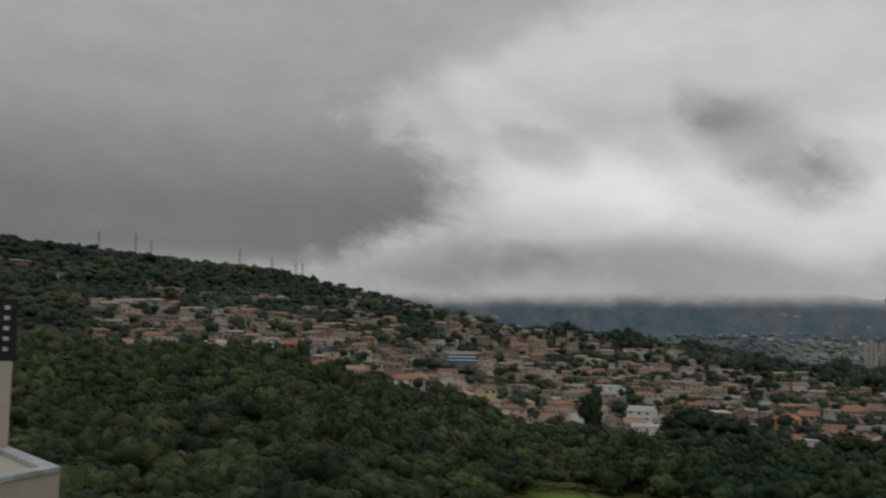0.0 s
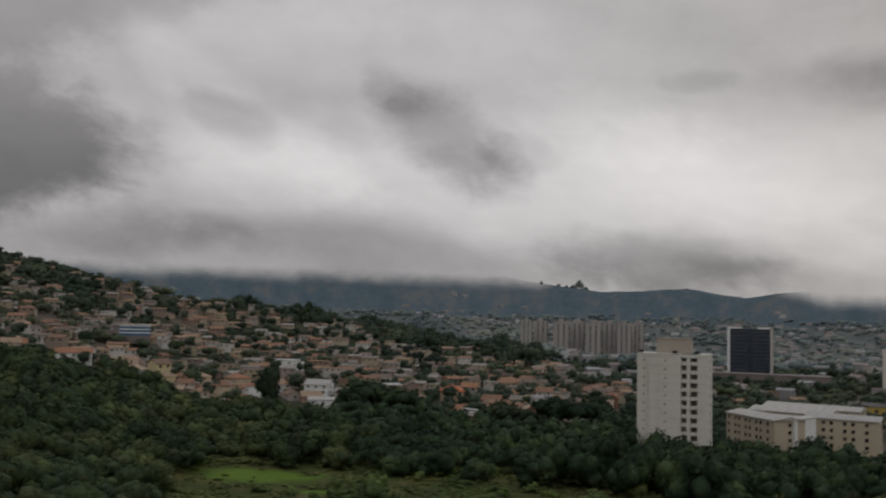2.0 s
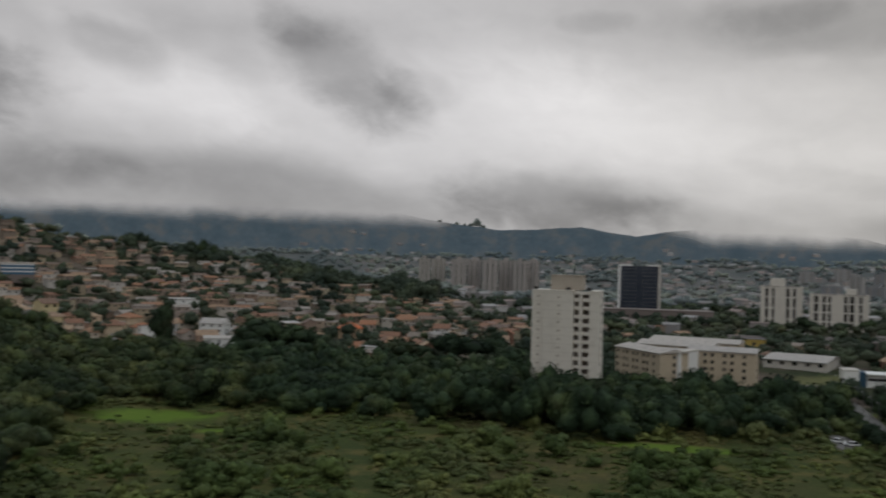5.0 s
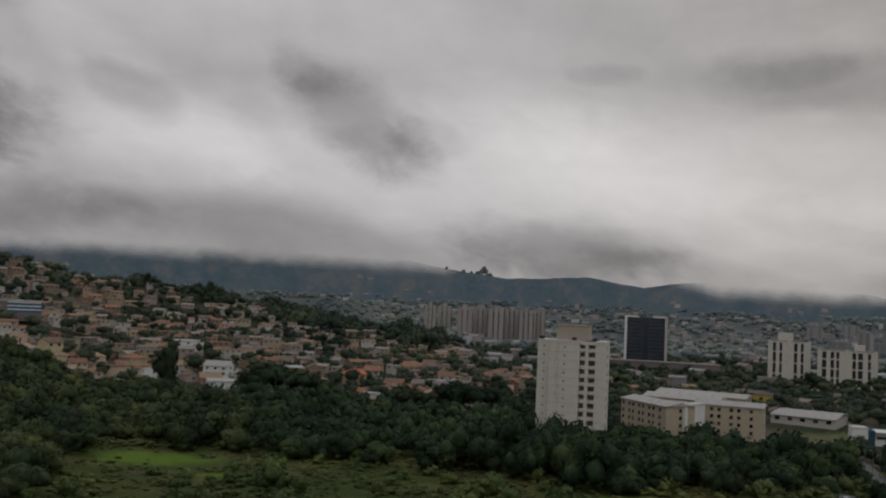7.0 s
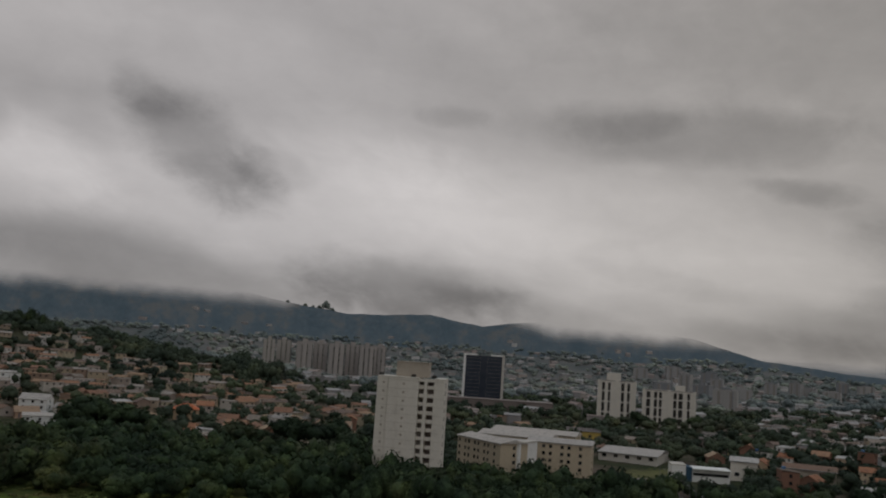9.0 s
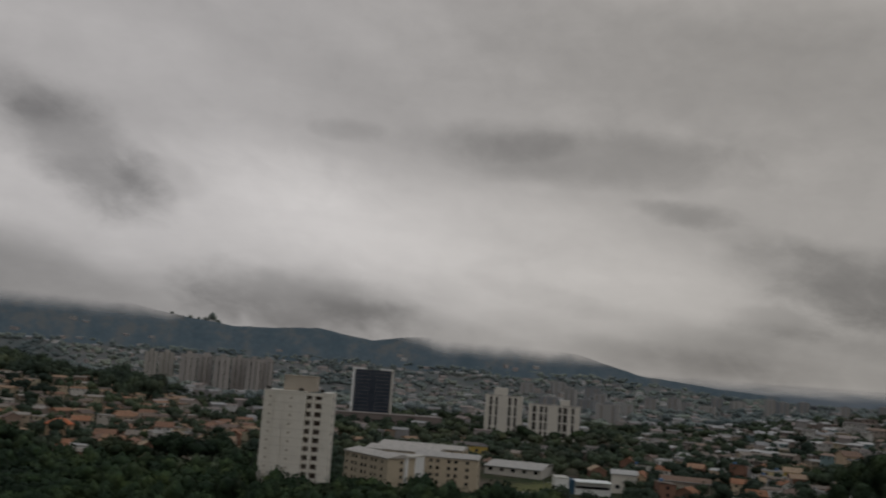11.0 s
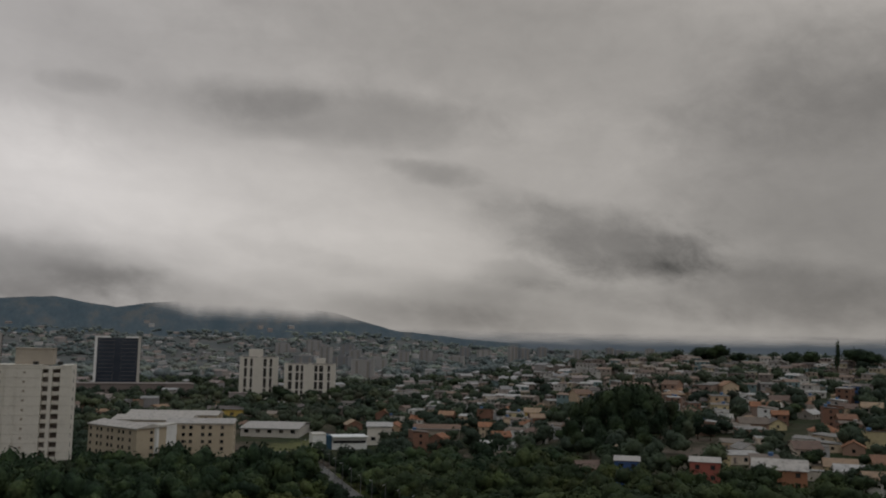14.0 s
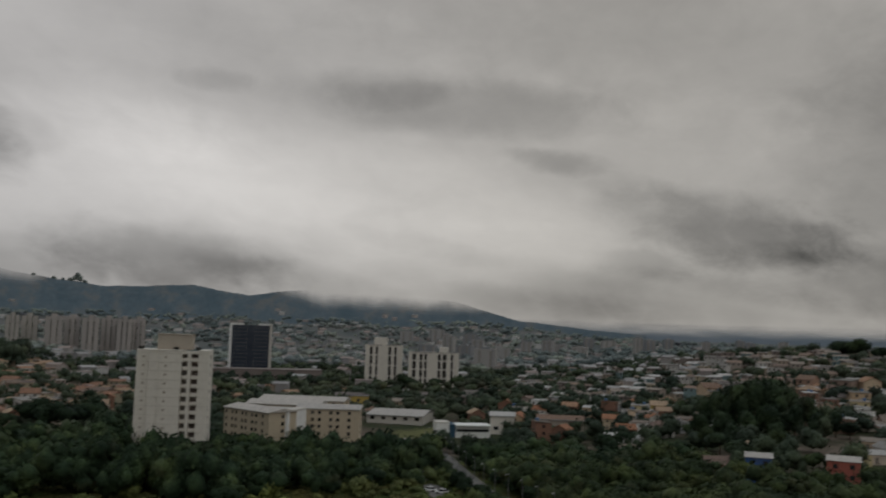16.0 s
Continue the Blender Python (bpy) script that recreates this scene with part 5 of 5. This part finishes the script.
wing = flats(L, 13, 14.0, 6, 4, "four-storey tan apartment block with a pale sheet roof")
wing.matrix_basis = m
m, L = along(35.15, 362, 35.75, 360, 2.5)
stair = thing("stair_tower", "white rendered stair tower between tan apartment blocks", "building")
part("wall", Mesh().box(0, 0, -3, L, 16, 14.2), WHITE, stair)
part("roof", Mesh().box(-0.2, -0.2, 14.21, L + 0.2, 16.2, 14.6), PALE, stair)
opening(stair, L / 2, -0.02, 9, 0.8, 1.2)
stair.matrix_basis = m
m, L = along(35.78, 366, 36.28, 379, 2.5)
link = thing("apartment_block", "tan linking wing of the walk-up apartments", "building", "tan walk-up apartment blocks")
part("wall", Mesh().box(0, 0, -3, L, 12, 13.9), TAN, link)
part("roof", Mesh().box(-0.1, -0.1, 13.91, L + 0.1, 12, 14.3), PALE_SHEET, link)
link.matrix_basis = m
for a0, r0, a1, r1, dd, z in ((33.2, 408, 37.6, 400, 18, 1.5), (34.0, 440, 39.2, 432, 18, 1.0)):
    m, L = along(a0, r0, a1, r1, z)
    b = flats(L, dd, 14.3, 8, 2, "tan apartment block with a broad pale sheet roof")
    b.matrix_basis = m


def hall(w, d, H, wall_mat, roof_mat, label, front=None):
    ob = thing("warehouse", label, "building")
    part("wall", Mesh().box(-w / 2, 0, -3, w / 2, d, H), wall_mat, ob)
    part("roof", gable_roof(w, d, H, 1.6, 0.6).data("roof", roof_mat), None, ob, at=pose(0, d / 2, 0))
    part("gutter", Mesh().box(-w / 2 - 0.6, -0.75, H - 0.3, w / 2 + 0.6, -0.58, H + 0.05), ZINC, ob)
    for i in range(int(w / 6)):
        opening(ob, -w / 2 + 3 + i * 6, -0.02, 2.2, 2.2, 1.6)
    if front:
        part("panel", Mesh().box(front[0], -0.14, 0, front[1], -0.04, H - 0.6), front[2], ob)
    return ob


stand(hall(30, 40, 4.4, PALE, PALE_SHEET, "pale metal warehouse with low pitched sheet roof"), 42.4, 478, -42.4 - 12)
def shop():
    """A flat-roofed white shop: taller entrance block, dark blue panel, long low wing with a window band."""
    ob = thing("shop", "white flat-roofed commercial shed with a dark blue panel", "building")
    part("wall", Mesh().box(-12.5, 0, -2, -6.2, 11, 7.0), WHITE, ob)
    part("wall", Mesh().box(-3.4, 0.6, -2, 13.5, 11, 5.6), WHITE, ob)
    part("panel", Mesh().box(-6.18, -0.25, -2, -3.42, 11, 6.4), TEAL_DARK, ob, "dark blue panel")
    part("roof", Mesh().box(-12.7, -0.2, 7.01, -6.0, 11.2, 7.3), PALE, ob)
    part("roof", Mesh().box(-3.38, -0.9, 5.61, 13.9, 11.2, 6.1), WHITE, ob)
    part("window_band", Mesh().box(-2.8, 0.5, 2.9, 12.8, 0.585, 4.1), PANE, ob)
    part("door", Mesh().box(-11.0, -0.06, 0, -9.4, -0.005, 2.3), PANE, ob)
    return ob


stand(shop(), 46.7, 432, -46.7 + 10)
stand(hall(22, 12, 8, BEIGE2, TILES, "long beige low building with dark roof"), 52.8, 440)
stand(hall(12, 9, 9, BEIGE, SHEET, "beige two-storey block with sheet roof"), 49.2, 450)
stand(hall(22, 10, 6, YELLOW, SHEET, "yellow painted low commercial building"), 39.7, 600)


def grey_cluster():
    """Tall ribbed condominium slabs standing in a row before the mountain."""
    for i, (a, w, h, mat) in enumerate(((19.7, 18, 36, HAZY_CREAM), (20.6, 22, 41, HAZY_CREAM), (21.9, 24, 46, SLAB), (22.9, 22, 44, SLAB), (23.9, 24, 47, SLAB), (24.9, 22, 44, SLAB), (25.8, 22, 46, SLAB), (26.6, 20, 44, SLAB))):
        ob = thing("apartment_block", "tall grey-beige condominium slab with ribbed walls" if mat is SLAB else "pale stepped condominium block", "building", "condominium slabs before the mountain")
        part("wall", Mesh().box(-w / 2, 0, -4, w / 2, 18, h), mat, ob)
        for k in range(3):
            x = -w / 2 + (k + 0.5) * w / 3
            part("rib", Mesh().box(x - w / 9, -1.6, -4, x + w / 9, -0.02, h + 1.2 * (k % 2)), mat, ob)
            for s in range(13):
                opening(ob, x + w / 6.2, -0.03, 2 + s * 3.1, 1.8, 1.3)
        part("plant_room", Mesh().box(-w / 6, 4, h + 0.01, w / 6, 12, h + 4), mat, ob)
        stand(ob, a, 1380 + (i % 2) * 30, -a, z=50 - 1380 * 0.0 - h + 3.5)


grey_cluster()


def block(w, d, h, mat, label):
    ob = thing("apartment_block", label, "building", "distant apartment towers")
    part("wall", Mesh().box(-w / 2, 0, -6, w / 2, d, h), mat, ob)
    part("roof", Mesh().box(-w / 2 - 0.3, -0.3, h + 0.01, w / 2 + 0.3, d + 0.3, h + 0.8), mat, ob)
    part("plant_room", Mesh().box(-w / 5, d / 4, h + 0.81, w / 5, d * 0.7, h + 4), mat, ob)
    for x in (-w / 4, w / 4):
        # bays in grey instead of dark, paled to imitate haze
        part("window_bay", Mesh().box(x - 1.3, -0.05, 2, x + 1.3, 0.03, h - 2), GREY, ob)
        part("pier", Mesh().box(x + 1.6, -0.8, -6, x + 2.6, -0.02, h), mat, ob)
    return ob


BLOCKS = [block(18, 16, 44, FARGREY, "grey apartment tower far across the valley, paled for haze"), block(26, 15, 30, FARGREY, "grey apartment slab far across the valley, paled for haze"), block(14, 14, 52, FARGREY, "slim grey apartment tower far across the valley, paled for haze")]
first = set()
for a, r, i in ((44.4, 1500, 1), (45.6, 1650, 0), (46.6, 1550, 1), (47.5, 1600, 0), (48.0, 1200, 1), (50.6, 1700, 0), (51.9, 1750, 0), (52.6, 1760, 1), (53.9, 1700, 1), (54.5, 1900, 0), (57.6, 1800, 2), (58.3, 1850, 0), (59.4, 2000, 0),
                (61.6, 1800, 2), (63.6, 1900, 2), (64.2, 1950, 0), (66.0, 2100, 0), (67.5, 2200, 1), (43.0, 1900, 1), (49.0, 1350, 1), (55.8, 2000, 1), (47.0, 1900, 1), (45.0, 1950, 1)):
    ob = BLOCKS[i] if i not in first else copy_thing(BLOCKS[i], pose(0, 0, 0))
    first.add(i)
    stand(ob, a, r, -a + rng.uniform(-30, 30))
    ob.scale = (1.15, 1.0, 0.62 if a > 50 else 0.85)

# school with blue stripes on the slope
school = thing("school_building", "brown institutional block with blue and pale stripes", "building")
part("wall", Mesh().box(-7, 0, -4, 17, 12, 8.6), BROWN, school)
part("wall", Mesh().box(-17, 1, -4, -7.01, 11, 4.6), BROWN, school)
part("roof", Mesh().box(-7.4, -0.4, 8.61, 17.4, 12.4, 9.0), PALE, school)
for k, mat in enumerate((WHITE, WHITE, WHITE)):
    part("stripe", Mesh().box(-3, -0.14, 7.6 - k * 2.3, 16.8, -0.02, 8.3 - k * 2.3), mat, school)
    part("window_band", Mesh().box(-3, -0.06, 6.0 - k * 2.3, 16.8, -0.02, 7.55 - k * 2.3), STRIPE, school)
stand(school, -5.1, 640, 5.1, z=33.0)

# white houses that stand out
HW = "houses of the hillside town"
stand(house("gable", 19, 9, 2, "broad white two-storey house with dark windows", TILES, WHITE, group=HW), -7.8, 545)
stand(house("flat", 20, 11, 2, "white two-storey modern box house", PALE_SHEET, WHITE, group=HW), 4.8, 625)
stand(house("gable", 15, 10, 2, "white two-storey house with a low pitched pale roof", PALE_SHEET, WHITE, group=HW), 6.7, 548, -28)
stand(house("flat", 16, 11, 2, "white stepped modern house with flat roof", PALE_SHEET, WHITE, group=HW), 7.0, 486)
stand(house("hip", 14, 11, 2, "house with a bright orange hipped tile roof", ORANGE_TILES, group=HW), 15.1, 540)
stand(house("flat", 15, 9, 1, "bare brick low house under pale sheets at the wood's edge", SHEET, BRICK, group=HW), 16.1, 436, z=gz(16.1, 436) + 2.5)
stand(house("flat", 7.5, 7, 2, "bright blue painted shed with a white sheet roof", PALE_SHEET, BLUE, group=HW), 64.6, 288, z=gz(64.6, 288) + 1.5)
stand(house("flat", 9, 8, 2, "coral red painted house under sheet roof", PALE_SHEET, RED, group=HW), 69.2, 292)
stand(house("gable", 15, 9, 2, "long orange brick house with pale sheet roof", PALE_SHEET, ORANGE, group=HW), 73.4, 288)
stand(house("flat", 9, 8, 3, "blue painted three-storey house on the slope", SHEET, BLUE, group=HW), 77.4, 560)
stand(house("flat", 8, 8, 2, "teal painted box house", SHEET, TEAL, group=HW), 55.6, 620)
stand(house("flat", 9, 8, 2, "teal painted house with sheet roof", SHEET, TEAL, group=HW), 57.0, 640)
stand(house("gable", 9, 8, 2, "ochre yellow house with tile roof", TILES, YELLOW, group=HW), 58.8, 520)
stand(house("hip", 14, 10, 2, "ochre yellow two-storey house with hipped tile roof", TILES, YELLOW, group=HW), 3.2, 740)

# ---------------------------------------------------------------- avenue, cars and lamps
def carriageway(stops, half, label):
    """A strip of worn asphalt along bearings and distances, with raised kerbs as parts."""
    path = [bearing(a, r) for a, r in stops]
    fine = []
    for p, q in zip(path, path[1:]):
        fine += [p.lerp(q, k / 6) for k in range(6)]
    fine.append(path[-1])
    lanes, kerbs = Mesh(), (Mesh(), Mesh())
    for i, p in enumerate(fine):
        d = (fine[min(i + 1, len(fine) - 1)] - fine[max(i - 1, 0)]).normalized()
        n = Vector((d.y, -d.x, 0))
        z = float(ground_z(p.x, p.y)) + 0.25
        for s in (-half, half):
            lanes.v.append((p.x + n.x * s, p.y + n.y * s, z))
        for kerb, s in zip(kerbs, (-half, half)):
            for u, h in ((0.0, 0.0), (0.0, 0.15), (math.copysign(0.3, s), 0.15), (math.copysign(0.3, s), -0.4)):
                kerb.v.append((p.x + n.x * (s + u), p.y + n.y * (s + u), z + h))
        if i:
            k = 2 * i
            lanes.f.append((k - 2, k - 1, k + 1, k))
            for kerb in kerbs:
                kerb.f += [(4 * i - 4 + j, 4 * i - 3 + j, 4 * i + 1 + j, 4 * i + j) for j in range(3)]
    top = tagged(part("road", lanes, ASPHALT), label, "road", kind="structure")
    for kerb in kerbs:
        part("kerb", kerb, GREY, top)
    return fine


narrow = carriageway(((43.2, 420), (43.6, 372), (44.1, 340), (44.5, 305), (45.2, 279), (46.0, 268)), 2.7, "grey asphalt carriageway beside a planted median")
fine = carriageway(((43.6, 420), (44.6, 388), (45.3, 362), (46.4, 322), (48.1, 281), (50.7, 252), (54.0, 222), (58.5, 190), (64, 160)), 4.2, "wide worn asphalt carriageway of the avenue")


def car(label):
    ob = thing("car", label, "car", "cars on the avenue")
    m = Mesh().add([(-2.1, -0.85, 0.35), (2.1, -0.85, 0.35), (2.1, 0.85, 0.35), (-2.1, 0.85, 0.35), (-2.1, -0.85, 0.85), (2.1, -0.82, 0.75), (2.1, 0.82, 0.75), (-2.1, 0.85, 0.85)],
                   [(3, 2, 1, 0), (4, 5, 6, 7), (0, 1, 5, 4), (1, 2, 6, 5), (2, 3, 7, 6), (3, 0, 4, 7)])
    m.add([(-1.0, -0.68, 1.38), (0.5, -0.68, 1.38), (0.5, 0.68, 1.38), (-1.0, 0.68, 1.38), (-1.0, -0.68, 1.42), (0.5, -0.68, 1.42), (0.5, 0.68, 1.42), (-1.0, 0.68, 1.42)],
          [(3, 2, 1, 0), (4, 5, 6, 7), (0, 1, 5, 4), (1, 2, 6, 5), (2, 3, 7, 6), (3, 0, 4, 7)])
    part("body", m, CARPAINT, ob)
    part("cabin_glass", Mesh().add([(-1.8, -0.8, 0.84), (1.2, -0.8, 0.79), (1.2, 0.8, 0.79), (-1.8, 0.8, 0.84), (-1.0, -0.66, 1.37), (0.5, -0.66, 1.37), (0.5, 0.66, 1.37), (-1.0, 0.66, 1.37)],
                                   [(4, 5, 6, 7), (0, 1, 5, 4), (1, 2, 6, 5), (2, 3, 7, 6), (3, 0, 4, 7)]), PANE, ob)
    wheel = Mesh().tube([(0, 0, -0.1, 0.32), (0, 0, 0.1, 0.32)], 12).data("wheel", RUBBER)
    for x in (-1.3, 1.3):
        for y in (-0.8, 0.8):
            part("wheel", wheel, None, ob, at=pose(x, y, 0.33, 90))
    return ob


cars = [car("white hatchback on the avenue")]
for i, (a, r, side) in enumerate(((44.75, 282, 1.8), (45.55, 279, -1.6))):
    p = bearing(a, r)
    m = pose(p.x, p.y, float(ground_z(p.x, p.y)) + 0.27, 0, 0, 128)
    if i == 0:
        cars[0].matrix_basis = m
    else:
        copy_thing(cars[0], m)


def street_lamp():
    ob = thing("street_lamp", "slim grey street lamp beside the avenue", "street lamp", "lamps along the avenue")
    part("pole", Mesh().tube([(0, 0, -0.3, 0.12), (0, 0, 8, 0.07)], 6), STEEL, ob)
    part("arm", Mesh().box(0, -0.05, 7.9, 1.6, 0.05, 8.0), STEEL, ob)
    part("lamp_head", Mesh().box(1.3, -0.15, 7.8, 2.1, 0.15, 7.95), ZINC, ob)
    return ob


lamp = None
for i in range(3, len(fine) - 10, 2):
    p = fine[i]
    q = Vector((p.x + 5, p.y + 2.2, 0))
    m = pose(q.x, q.y, float(ground_z(q.x, q.y)), 0, 0, 200)
    if lamp is None:
        lamp = street_lamp()
        lamp.matrix_basis = m
    else:
        copy_thing(lamp, m)


# young trees in a row on the median
sapling = tree("round", 17, "young street tree in a row on the grassy median")
for i, p in enumerate(fine[7:44]):
    d = (fine[min(8 + i, len(fine) - 1)] - p).normalized()
    side = 6.3 if i % 3 else -7.0
    q = Vector((p.x + d.y * side + rng.uniform(-0.5, 0.5), p.y - d.x * side, 0))
    ob = copy_thing(sapling, pose(0, 0, 0)) if i else sapling
    size = rng.uniform(0.45, 0.65)
    ob.matrix_basis = pose(q.x, q.y, float(ground_z(q.x, q.y)), 0, 0, rng.uniform(0, 360))
    ob.scale = (size, size, size * 1.1)


# ---------------------------------------------------------------- masts on the ridge
def mast(h):
    ob = thing("radio_mast", "thin grey lattice radio mast on the ridge", "mast", "masts on the ridge")
    for x, y in ((-1, -1), (1, -1), (1, 1), (-1, 1)):
        part("leg", Mesh().tube([(x * 1.3, y * 1.3, -2, 0.16), (x * 0.3, y * 0.3, h, 0.12)], 4), STEEL, ob)
    for k in range(8):
        z, w = h * (k + 0.5) / 8, 1.3 - (k + 0.5) / 8
        part("brace", Mesh().box(-w, -w, z - 0.1, w, -w + 0.15, z + 0.1).box(-w, w - 0.15, z - 0.1, w, w, z + 0.1), STEEL, ob)
    return ob


MAST = mast(26)
for i, a in enumerate((-26.9, -24.8, -23.9, -18.6, -16.6, -15.1, -14.7)):
    p = bearing(a, 1000, gz(a, 1000))
    if i == 0:
        MAST.matrix_basis = pose(*p)
    else:
        copy_thing(MAST, pose(*p)).scale = (1, 1, (1, 1.1, 0.9, 1.0, 0.8, 0.75, 0.8)[i])

# ---------------------------------------------------------------- the near corner of the neighbouring tower
def near_tower():
    """A cream wall end with a black perforated panel on top and a zinc-capped ledge before it."""
    ob = thing("neighbouring_tower", "cream rendered tower corner with zinc-capped ledge and black lattice panel", "building")
    r = 12.0
    edge = bearing(-31.2, r) + Vector((-0.04, 0.40, 0))
    along_ = bearing(-31.2 - 90, 1.0)
    deep_ = bearing(-31.2, 1.0)

    def slab(u0, u1, d0, d1, z0, z1):
        pts = [edge + along_ * u + deep_ * d for u, d in ((u0, d0), (u1, d0), (u1, d1), (u0, d1))]
        return Mesh().prism([(p.x, p.y) for p in reversed(pts)], z0, z1)

    top, mid, low = EYE + r * math.tan(radians(2.1)), EYE - r * math.tan(radians(1.46)), EYE - r * math.tan(radians(6.3))
    part("wall", slab(0, 4, 0, 3, 0, mid), CREAM, ob)
    part("lattice_panel", slab(-0.03, 4, 0.05, 0.13, mid + 0.003, top), BLACK, ob)
    for k in range(5):
        z = mid + 0.12 + k * (top - mid - 0.12) / 5
        for j in range(3):
            part("lattice_hole", slab(0.06 + j * 0.26, 0.12 + j * 0.26, 0.035, 0.049, z, z + 0.05), ZINC, ob)
    # ledge: a slab running out from the wall, its capped edges meeting at a corner
    lz = EYE - r * math.tan(radians(6.21))
    shift = Vector((-0.04, 0.40, 0))
    corner, inner_, outer = bearing(-28.4, 10.0) + shift, bearing(-31.15, 12.0) + shift, bearing(-31.5, 9.41) + shift
    outer = corner + (outer - corner) * 7
    far_ = inner_ + (outer - corner)

    def flat(pts, z0, z1):
        return Mesh().prism([(p.x, p.y) for p in pts], z0, z1)

    part("ledge", flat([outer, corner, inner_, far_], 0, lz - 0.05), CREAM, ob)
    side, front = (inner_ - corner).normalized(), (outer - corner).normalized()
    part("ledge_cap", flat([outer - side * 0.03, corner - side * 0.03, corner + side * 0.2, outer + side * 0.2], lz - 0.046, lz), ZINC, ob)
    part("ledge_cap", flat([corner + side * 0.203, inner_, inner_ + front * 0.2, corner + front * 0.2 + side * 0.203], lz - 0.046, lz), ZINC, ob)
    return ob


near_tower()
